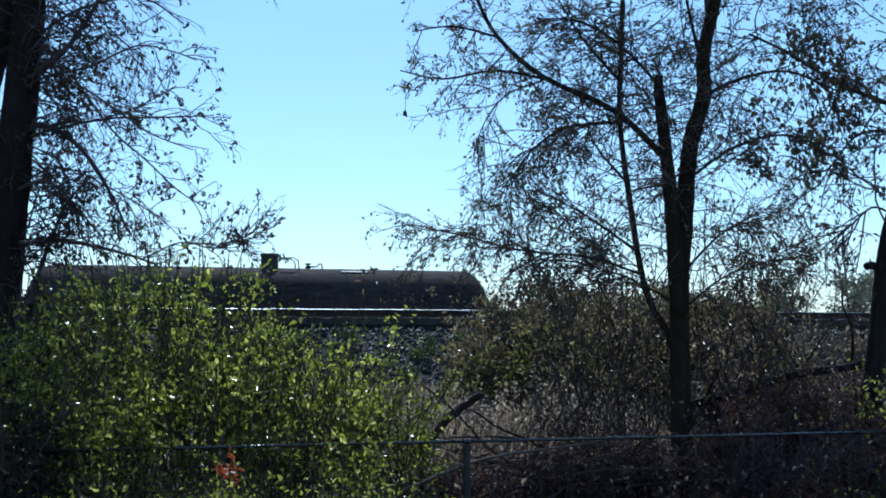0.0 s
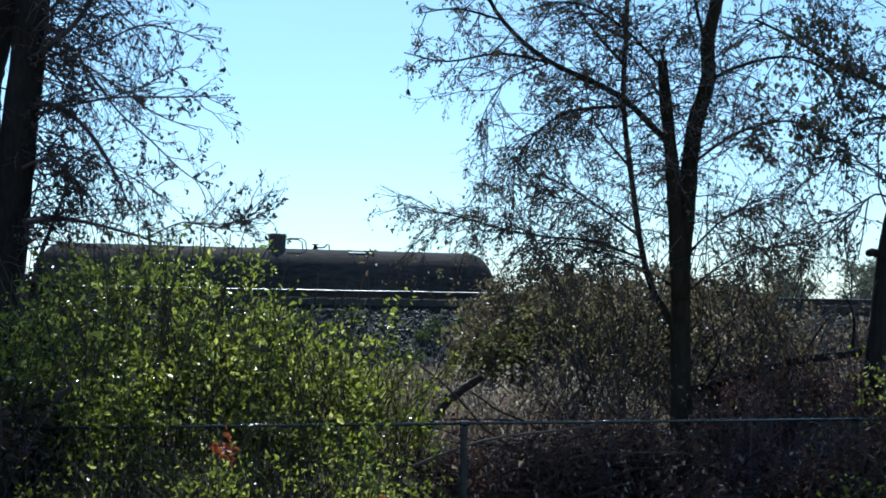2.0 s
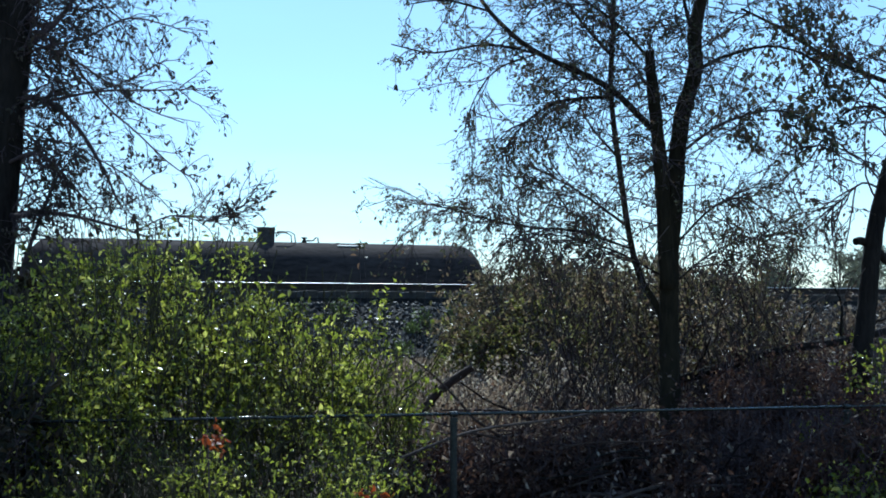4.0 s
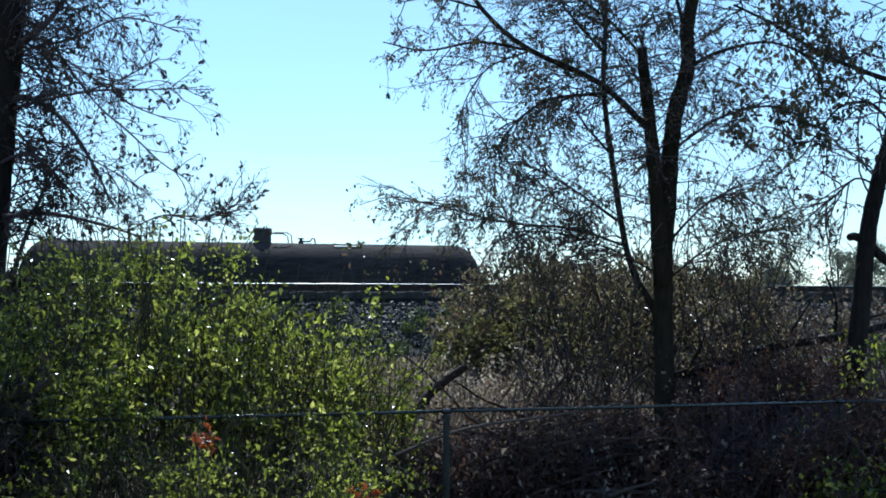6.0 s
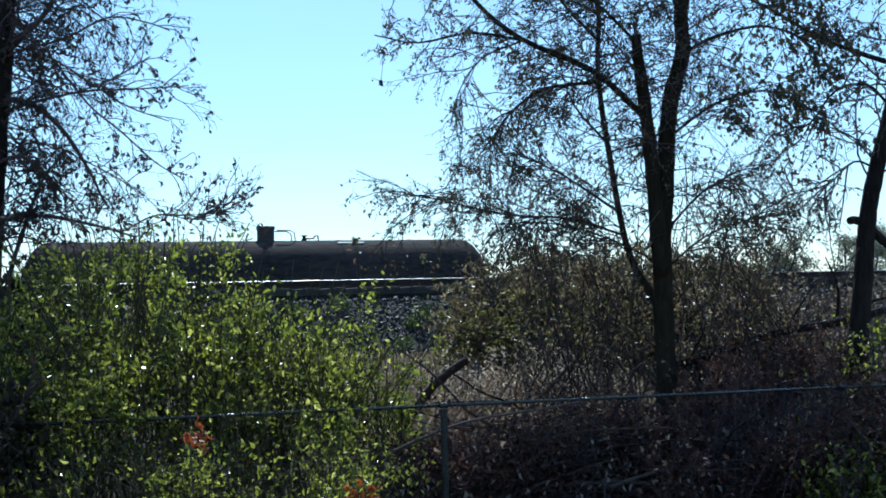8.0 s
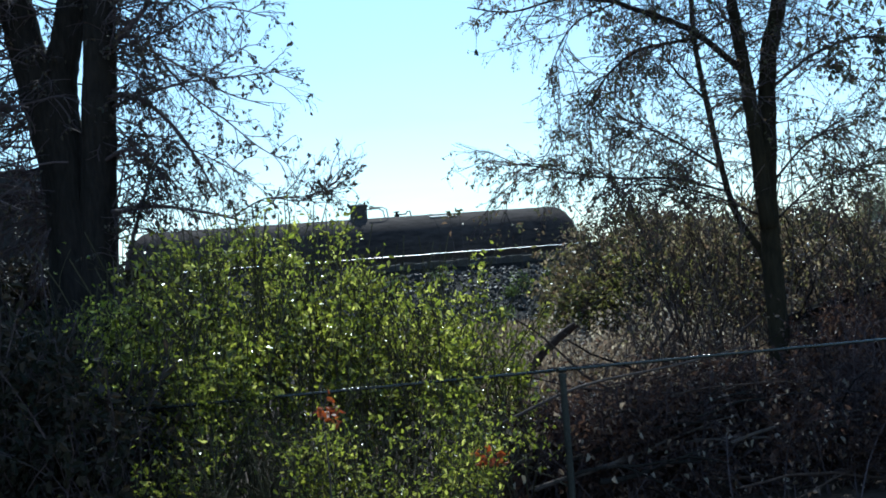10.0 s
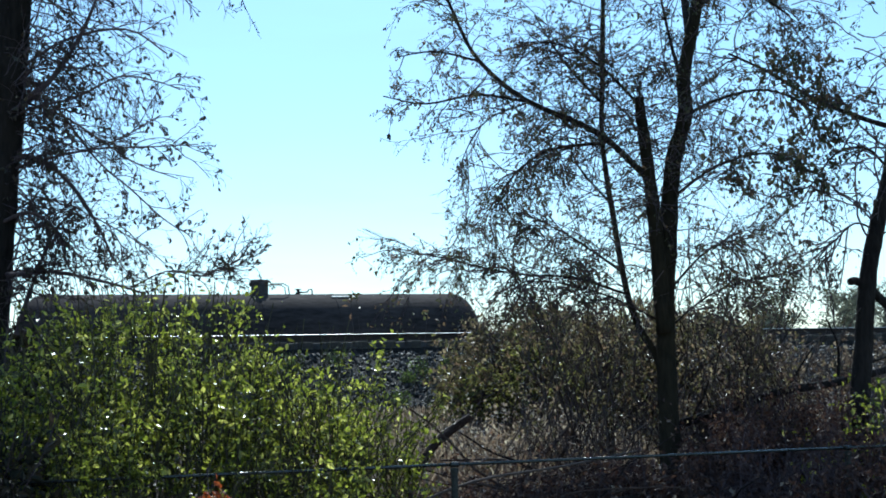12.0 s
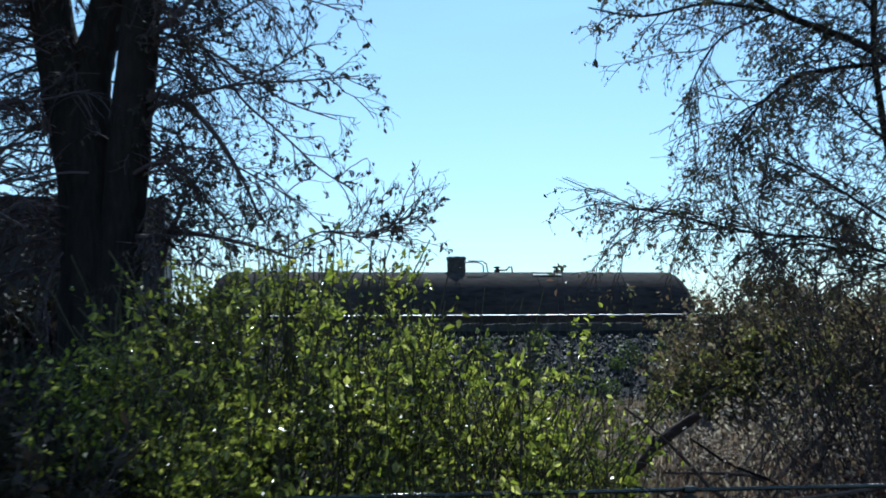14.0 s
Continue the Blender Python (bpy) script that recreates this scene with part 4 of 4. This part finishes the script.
def build_fallen_wood():
    rng = np.random.default_rng(61)
    snag = thing("broken_branch", pose(0, 0, 0), "broken dark branch sticking up from the litter", "branch")
    pile = Pile()
    pile.tube(smooth_line([(-0.2, 13.4, 0.4), (-0.02, 13.4, 0.64), (0.18, 13.4, 0.82), (0.41, 13.4, 0.98)], 4), 0.05, 0.042, 9, 1, 0.08, rng)
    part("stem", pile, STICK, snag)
    pile = Pile()
    pile.tube(smooth_line([(-0.02, 13.4, 0.57), (0.0, 13.38, 0.66), (0.03, 13.37, 0.8)], 3), 0.03, 0.013, 7, 1, 0.06, rng)
    part("spur", pile, BARK, snag)
    peg = thing("dead_branch", pose(0, 0, 0), "short pale barkless branch leaning in the weeds", "branch")
    pile = Pile()
    pile.tube(smooth_line([(0.92, 13.4, 0.28), (1.15, 13.4, 0.54), (1.32, 13.4, 0.7), (1.46, 13.4, 0.86)], 3), 0.026, 0.018, 8, 1, 0.06, rng)
    part("stem", pile, STEM, peg)
    log = thing("fallen_trunk", pose(0, 0, 0), "dark fallen trunk leaning against the undergrowth", "log")
    pile = Pile()
    pile.tube(smooth_line([(2.35, 12.7, 0.85), (2.9, 12.6, 1.02), (3.5, 12.6, 1.2), (4.2, 12.7, 1.3), (5.3, 13, 1.55)], 5), 0.05, 0.036, 10, 1, 0.08, rng)
    part("stem", pile, BARK, log)
    for k in range(7):
        pile = Pile()
        p = (2.6 + 0.3 * k, 12.6, 0.9 + 0.09 * k)
        pile.tube(wander(rng, p, (rng.normal(0.3, 0.5), rng.normal(0, 0.4), rng.choice((-0.8, 1.0))), rng.uniform(0.4, 0.9), 5, 0.2), 0.018, 0.006, 5)
        part("limb", pile, BARK, log)
    brush = thing("brush_pile", pose(0, 0, 0), "tangled dark pile of dead branches behind the fence", "brush pile")
    pile, dead = Pile(), Pile()
    lines = []
    for k in range(180):
        x, y = rng.uniform(-0.2, 4.6), rng.uniform(9.6, 11.6)
        z = ground_z(x, y) + rng.uniform(0.0, 0.85) * (0.6 + 0.4 * math.sin(x * 1.3 + 0.4))
        pts = wander(rng, (x, y, z), (rng.choice((-1, 1)), rng.normal(0, 0.35), rng.normal(0.12, 0.22)), rng.uniform(0.5, 1.6), 6, 0.12, 0.1)
        lines.append((pts, rng.uniform(0.004, 0.016), 2))
    add_lines(pile, lines)
    at, way = leaf_places(rng, lines, 30, (2,), 0.12, 0.8, 0.0)
    dead.leaves(at, way, 0.045, rng, 0.55)
    curled, own = Pile(), np.random.default_rng(62)
    at, way = leaf_places(own, lines[::3], 2.2, (2,), 0.08, 1.2, 0.1)
    for x, d in zip(own.uniform(-0.3, 4.4, 200), own.uniform(0.12, 0.6, 200)):
        y = 9 + 0.268 * (x - 0.17) + d
        at.append((x, y, ground_z(x, y) + own.uniform(0.05, 0.85)))
        way.append((own.normal(0, 0.5), own.normal(0, 0.5), -1))
    curled.leaves(at, way, 0.062, own, 0.5, 0.6)
    part("curled_leaves", curled, DRY, brush, "pale curled dead leaves", kind="stuff")
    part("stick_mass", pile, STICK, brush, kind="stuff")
    part("dead_foliage", dead, LEAF_DEAD, brush, kind="stuff")
    for k in range(16):
        limb = thing("dead_limb", pose(0, 0, 0), "crooked dark dead limb lying in the brush", "branch", "dead limbs in the brush")
        x = rng.uniform(-0.3, 3.4)
        y = 9 + 0.268 * (x - 0.17) + rng.uniform(0.25, 0.8)
        z = ground_z(x, y) + rng.uniform(0.2, 0.6)
        pile = Pile()
        pts = wander(rng, (x, y, z), (1, 0.27 + rng.normal(0, 0.1), rng.normal(0.16, 0.1)), rng.uniform(0.9, 1.8), 8, 0.09, 0.25)
        pile.tube(pts, rng.uniform(0.010, 0.024), 0.006, 7, 1, 0.05, rng)
        part("stem", pile, BARK if k % 2 else STEM, limb)
        for j in (3, 5, 6):
            pile = Pile()
            pile.tube(wander(rng, pts[j], pts[j + 1] - pts[j] + rng.normal(0, 0.12, 3), rng.uniform(0.3, 0.7), 5, 0.16, 0.2), 0.009, 0.004, 5)
            part("spur", pile, BARK if k % 2 else STEM, limb)
    long_stick = thing("dead_branch", pose(0, 0, 0), "long pale dead branch lying on the brush pile", "branch")
    pile = Pile()
    pile.tube(smooth_line([(-0.3, 9.3, 0.46), (0.3, 9.4, 0.68), (1.0, 9.55, 0.77), (1.6, 9.75, 0.86)], 4), 0.013, 0.007, 6, 1)
    part("stem", pile, STEM, long_stick)


def build_litter():
    rng = np.random.default_rng(71)
    pile = Pile()
    at, way = [], []
    for k in range(9000):
        x, y = rng.uniform(-4, 7), rng.uniform(11.5, 21.5)
        at.append((x, y, ground_z(x, y) + 0.01 + abs(rng.normal(0, 0.02))))
        way.append((rng.normal(), rng.normal(), rng.normal(0, 0.3)))
    pile.leaves(at, way, 0.075, rng, 0.6)
    tagged(part("leaf_litter", pile, LEAF_DEAD, kind="stuff"), "curled brown fallen leaves on the soil", "leaf litter", kind="stuff")
    rust = Pile()
    at = [(x, y, ground_z(x, y) + abs(rng.normal(0.03, 0.07))) for x, y in zip(rng.uniform(0.1, 2.2, 900), rng.uniform(14.2, 17.0, 900))]
    rust.leaves(at, rng.normal(0, 1, (900, 3)), 0.08, rng, 0.65, 0.5)
    tagged(part("fallen_leaves", rust, LEAF_RUST, kind="stuff"), "rust-red fallen leaves heaped among the weeds", "leaf litter", kind="stuff")
    grass = Pile()
    at, way = [], []
    for k in range(18000):
        x, y = rng.uniform(-1.6, 3.0), rng.uniform(12.8, 20.3)
        x *= y / 15
        at.append((x, y, ground_z(x, y)))
        way.append((rng.normal(0, 0.35), rng.normal(0, 0.35), 1))
    grass.leaves(at, way, 0.19, rng, 0.07)
    at = [(x * y / 15, y, ground_z(x * y / 15, y)) for x, y in zip(rng.uniform(-0.2, 2.4, 2600), rng.uniform(13.0, 16.4, 2600))]
    grass.leaves(at, np.column_stack([rng.normal(0, 0.3, (2600, 2)), np.ones(2600)]), 0.3, rng, 0.06)
    tagged(part("dry_weeds", grass, DRY, kind="stuff"), "thin reddish dry weeds standing in the litter", "weeds", kind="stuff")
    for x, y, w, rz in ((-0.55, 15.2, 0.26, 8), (-0.28, 15.3, 0.2, -12), (0.02, 15.0, 0.14, 30)):
        board = part("board", block(w, 0.09, 0.025, pose(x, y, ground_z(x, y) + 0.05, 20, 4, rz), 0.004), PALE)
        tagged(board, "small bleached board lying in the litter", "board", "boards in the litter")


def build_weeds():
    """Green tufts on the stones."""
    rng = np.random.default_rng(81)
    for s, q, h in ((3.2, 21.8, 0.5), (4.4, 22.6, 0.42), (5.2, 22.0, 0.5), (6.3, 21.4, 0.35), (7.0, 22.9, 0.3), (2.4, 22.6, 0.4), (9.0, 21.7, 0.5), (16.5, 22.5, 0.5), (5.9, 24.5, 0.4), (7.4, 23.5, 0.45), (4.9, 24.0, 0.4), (8.3, 24.3, 0.32)):
        x, y = CU * s - SU * q, SU * s + CU * q
        weed = thing("weed", pose(x, y, ground_z(x, y)), "green weed growing on the ballast slope", "weed", "weeds on the slope")
        lines, stems, crown = [], Pile(), Pile()
        for k in range(14):
            lines.append((wander(rng, (rng.normal(0, 0.08), rng.normal(0, 0.08), -0.02), (rng.normal(0, 0.35), rng.normal(0, 0.35), 1), h * rng.uniform(0.6, 1), 4, 0.12), 0.005, 0))
        add_lines(stems, lines)
        at, way = leaf_places(rng, lines, 14, (0,), 0.03, 0.1)
        crown.leaves(at, way, 0.06, rng, 0.5)
        part("stem_mass", stems, TWIG, weed, kind="stuff")
        part("foliage", crown, LEAF_WEED, weed, kind="stuff")


def build_red_sprigs():
    rng = np.random.default_rng(91)
    for x, y, z in ((-1.24, 7.1, 0.96), (-0.3, 7.5, 0.58)):
        sprig = thing("red_sprig", pose(x, y, z), "sprig of orange-red autumn leaves in the bush", "sprig", "red sprigs")
        stem, crown = Pile(), Pile()
        lines = [(wander(rng, (0, 0.05, -0.75), (0, 0, 1), 0.8, 5, 0.06), 0.005, 2)]
        for k in range(5):
            lines.append((wander(rng, lines[0][0][-2], rng.normal(0, 1, 3), 0.13, 3, 0.2), 0.003, 0))
        add_lines(stem, lines)
        at, way = leaf_places(rng, lines, 5, (0,), 0.015, 0.5)
        crown.leaves(at, way, 0.06, rng, 0.6)
        part("stem", stem, TWIG, sprig)
        part("foliage", crown, LEAF_RED, sprig, kind="stuff")


def build_stalk(x, y, h, seed):
    """A tall thin weed stalk with a few leaves at its tip; its foot is the thing's origin."""
    rng = np.random.default_rng(seed)
    weed = thing("tall_weed", pose(x, y, ground_z(x, y)), "tall dry weed stalk with a few leaves at its tip", "weed", "tall weeds")
    stem, crown = Pile(), Pile()
    lines = [(wander(rng, (0, 0, -0.03), (0, 0, 1), h, 8, 0.025), 0.006, 0)]
    add_lines(stem, lines)
    at, way = leaf_places(rng, lines, 9, (0,), 0.03, 0.3, 0.9)
    crown.leaves(at, way, 0.08, rng, 0.5)
    part("stem", stem, STEM, weed)
    part("foliage", crown, LEAF_TREE, weed, kind="stuff")
    return weed


def build_shoot(x, y, h, seed):
    """A long leafy shoot that stands out of the bush and sways."""
    rng = np.random.default_rng(seed)
    shoot = thing("leafy_shoot", pose(x, y, 0.6), "long leafy shoot standing out of the bush", "shoot", "shoots of the bush")
    stem, crown = Pile(), Pile()
    lines = [(wander(rng, (0, 0, -0.1), (rng.normal(0, 0.06), 0, 1), h, 7, 0.06), 0.005, 2)]
    for k in range(7):
        p = lines[0][0]
        i = rng.integers(3, 7)
        lines.append((wander(rng, p[i], p[i + 1] - p[i] + rng.normal(0, 0.1, 3), rng.uniform(0.12, 0.25), 3, 0.2, 0.2), 0.003, 0))
    add_lines(stem, lines)
    at, way = leaf_places(rng, lines, 8, (0, 2), 0.025, 0.4, 0.3)
    crown.leaves(at, way, 0.058, rng, 0.5)
    part("stem", stem, TWIG, shoot)
    part("foliage", crown, LEAF_BUSH, shoot, kind="stuff")
    return shoot


def build_hanging_leaf():
    """A curled leaf on a thread of twig below the outermost limb."""
    rng = np.random.default_rng(95)
    sprig = thing("hanging_leaf", pose(-0.37, 11.6, 3.98), "curled brown leaf hanging on a thin twig", "leaf")
    stem, leaf = Pile(), Pile()
    stem.tube([(0, 0, 0.05), (0.01, 0, -0.1), (0, 0, -0.24)], 0.003, 0.002, 4)
    leaf.leaves([(0, 0, -0.22)] * 3, [(0.2, 0, -1), (-0.3, 0.2, -1), (0.1, -0.3, -1)], 0.085, rng, 0.75)
    part("stem", stem, TWIG, sprig)
    part("blade", leaf, LEAF_BARE, sprig)
    return sprig


build_ground()
build_tank_car(on_line(-0.06 + CU * -4.72 + SU * 34, across(-4.72, 34), 3.43 - 3.93))
build_boxcar(on_line(0.24 + CU * -4.72 + SU * 34 - 15.2, across(-4.72, 34), 3.43 - 3.93))
build_left_tree()
build_thin_left_tree()
build_right_tree()
build_leaning_tree()
build_green_bush()
build_thicket("thicket", "olive and brown undergrowth below the young tree", 12, (0.3, 0.6, 1.1, 1.8, 3.0, 4.1, 4.8), (1.75, 2.4, 2.6, 2.5, 2.5, 2.45, 2.05), 18.3, 1.2, 520, 0.07, LEAF_THICKET, 13, 0.3, 0.6, 0.6, 0.52)
build_thicket("thicket", "low olive shrub beside the broken branch", 17, (-0.1, 0.3, 0.7, 1.2, 1.8, 2.4), (0.9, 1.6, 2.0, 2.2, 2.2, 1.7), 17.2, 1.1, 120, 0.07, LEAF_OLIVE, 9, 0.35, 0.35, 0.8, 0.3)
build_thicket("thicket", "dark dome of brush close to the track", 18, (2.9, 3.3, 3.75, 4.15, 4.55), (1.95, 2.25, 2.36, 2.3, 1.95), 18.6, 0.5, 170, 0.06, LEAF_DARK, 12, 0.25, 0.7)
build_thicket("thicket", "tall thin brown saplings and wands with few leaves", 16, (0.9, 1.3, 2.2, 3.0, 3.9), (2.3, 2.9, 3.1, 3.0, 2.5), 12.9, 0.6, 230, 0.042, LEAF_THICKET, 2.8, 0.42, 0.45)
build_thicket("thicket", "dark brown undergrowth by the leaning tree", 13, (3.4, 4.4, 5.4, 6.5, 8.5), (1.85, 1.95, 1.95, 1.9, 1.8), 17.5, 1.7, 430, 0.07, LEAF_BROWN, 10, 0.32, 0.45, 0.6, 0.4)
build_thicket("thicket", "low green vines round the leaning tree's foot", 14, (3.3, 3.7, 4.0, 4.3, 4.8, 5.4), (0.3, 0.95, 1.6, 1.7, 1.2, 0.9), 11.6, 0.4, 170, 0.06, LEAF_BUSH, 6)
build_thicket("thicket", "undergrowth at the old tree's foot, its leaves coloured dark for shade", 15, (-7.4, -6.4, -5.1, -4.4, -3.9, -3.5, -3.1, -2.8), (2.15, 2.1, 2.05, 2.0, 1.88, 1.68, 1.2, 0.5), 9.2, 1.8, 1400, 0.07, LEAF_DARK, 9, 0.3)
build_thicket("thicket", "brown shrubs along the foot of the embankment", 19, (1.0, 1.5, 2.4, 3.6, 4.6, 5.3), (2.2, 2.6, 2.62, 2.55, 2.4, 2.1), 20.6, 0.5, 300, 0.075, LEAF_BROWN, 14, 0.3, 0.65, 0.6, 0.5)
build_thicket("thicket", "dark bramble tangle behind the fence", 20, (-0.35, 0.0, 0.5, 1.5, 2.6, 3.6, 4.8), (0.4, 0.66, 0.72, 0.8, 1.05, 1.15, 1.1), 10.6, 1.0, 1700, 0.055, LEAF_BRAMBLE, 9, 0.5, 0.35)
build_thicket("thicket", "scrub behind the old tree, its leaves coloured dark for shade", 23, (-8.5, -7, -5.5, -4.6, -4.0), (2.35, 2.3, 2.25, 2.2, 1.8), 13.6, 0.8, 800, 0.11, LEAF_DARK, 11, 0.3, 0.72, 0.6, 0.2)
build_thicket("thicket", "low green vines along the fence", 24, (3.0, 3.25, 3.6, 4.0, 4.6), (0.25, 0.45, 0.65, 0.8, 0.85), 9.7, 0.5, 260, 0.055, LEAF_BUSH, 6)
build_thicket("thicket", "dark withered brambles over the fallen trunk", 25, (2.35, 2.7, 3.3, 3.9, 4.3), (1.0, 1.25, 1.5, 1.55, 1.3), 12.0, 0.4, 230, 0.045, LEAF_BRAMBLE, 9, 0.4, 0.5, 0.6, 0.3)
build_thicket("thicket", "bright leafy suckers beside the old tree", 26, (-4.4, -4.0, -3.6, -3.3), (1.2, 1.6, 1.4, 0.9), 8.3, 0.3, 36, 0.055, LEAF_BUSH, 8, 0.25, 0.5)
build_thicket("thicket", "thin pale dry weed stalks in the litter", 27, (-0.2, 0.3, 1.0, 1.7, 2.3), (0.8, 1.05, 1.2, 1.25, 1.1), 15.0, 1.3, 230, 0.05, DRY, 4, 0.3, 0.4, 0.8, 0.3)
build_fence()
build_fallen_wood()
build_red_sprigs()
build_far_trees()
build_weeds()
build_litter()
build_ballast()
build_track(26.6 + 0.7525, RAIL_TOP, "railway_track", "main line track with rusty rails on wooden ties", -30, 60, 150)
build_track(across(-4.72, 34), -0.5, "siding_track", "sunken siding track under the parked cars", -40, 60, 160)
leaf = build_hanging_leaf()
swaying = [build_stalk(-1.08, 18.0, 2.02, 1), build_stalk(-0.93, 18.1, 2.06, 2), build_stalk(-0.2, 19.0, 1.75, 3)]
swaying += [build_shoot(x, y, h, 20 + k) for k, (x, y, h) in enumerate(((-2.9, 9.2, 1.45), (-2.35, 9.3, 1.55), (-1.75, 9.4, 1.5), (-1.5, 9.1, 1.3), (-0.75, 9.2, 1.1), (-3.1, 9.0, 1.4)))]


def motions():
    for k, ob in enumerate(swaying):
        x, y, z = ob.matrix_basis.translation
        walk(ob, [(0.7 * i, pose(x, y, z, 0.8 * math.sin(1.9 * i + k), 1.3 * math.sin(1.3 * i + 2 * k) + 0.5 * math.sin(2.9 * i + k), 0)) for i in range(21)])
    walk(leaf, [
        (0, pose(-0.36, 11.6, 3.93, 0, -1, 0)),
        (0.5, pose(-0.34, 11.6, 3.91, 0, 3, 0)),
        (1, pose(-0.37, 11.6, 3.96, 0, -3, 0)),
        (1.5, pose(-0.36, 11.6, 3.87, 0, -1, 0)),
        (2, pose(-0.38, 11.6, 3.96, 0, -5, 0)),
        (2.5, pose(-0.36, 11.6, 3.90, 0, -1, 0)),
        (3, pose(-0.38, 11.6, 4.01, 0, -5, 0)),
        (4.2, pose(-0.37, 11.6, 3.91, 0, -3, 0)),
        (5.5, pose(-0.36, 11.6, 3.88, 0, -1, 0)),
        (6, pose(-0.37, 11.6, 3.83, 0, -3, 0)),
        (6.5, pose(-0.37, 11.6, 3.85, 0, -3, 0)),
        (7, pose(-0.36, 11.6, 3.86, 0, -1, 0)),
        (7.5, pose(-0.35, 11.6, 3.93, 0, 1, 0)),
        (8, pose(-0.34, 11.6, 3.89, 0, 3, 0)),
        (8.5, pose(-0.35, 11.6, 3.89, 0, 1, 0)),
        (9, pose(-0.33, 11.6, 3.86, 0, 5, 0)),
        (10.2, pose(-0.35, 11.6, 3.92, 0, 1, 0)),
        (11.5, pose(-0.33, 11.6, 3.94, 0, 5, 0)),
        (12, pose(-0.33, 11.6, 3.95, 0, 5, 0)),
        (12.5, pose(-0.37, 11.6, 3.96, 0, -3, 0)),
        (13, pose(-0.35, 11.6, 3.94, 0, 1, 0)),
        (13.5, pose(-0.33, 11.6, 3.94, 0, 5, 0)),
        (14, pose(-0.35, 11.6, 3.92, 0, 1, 0)),
    ])


motions()
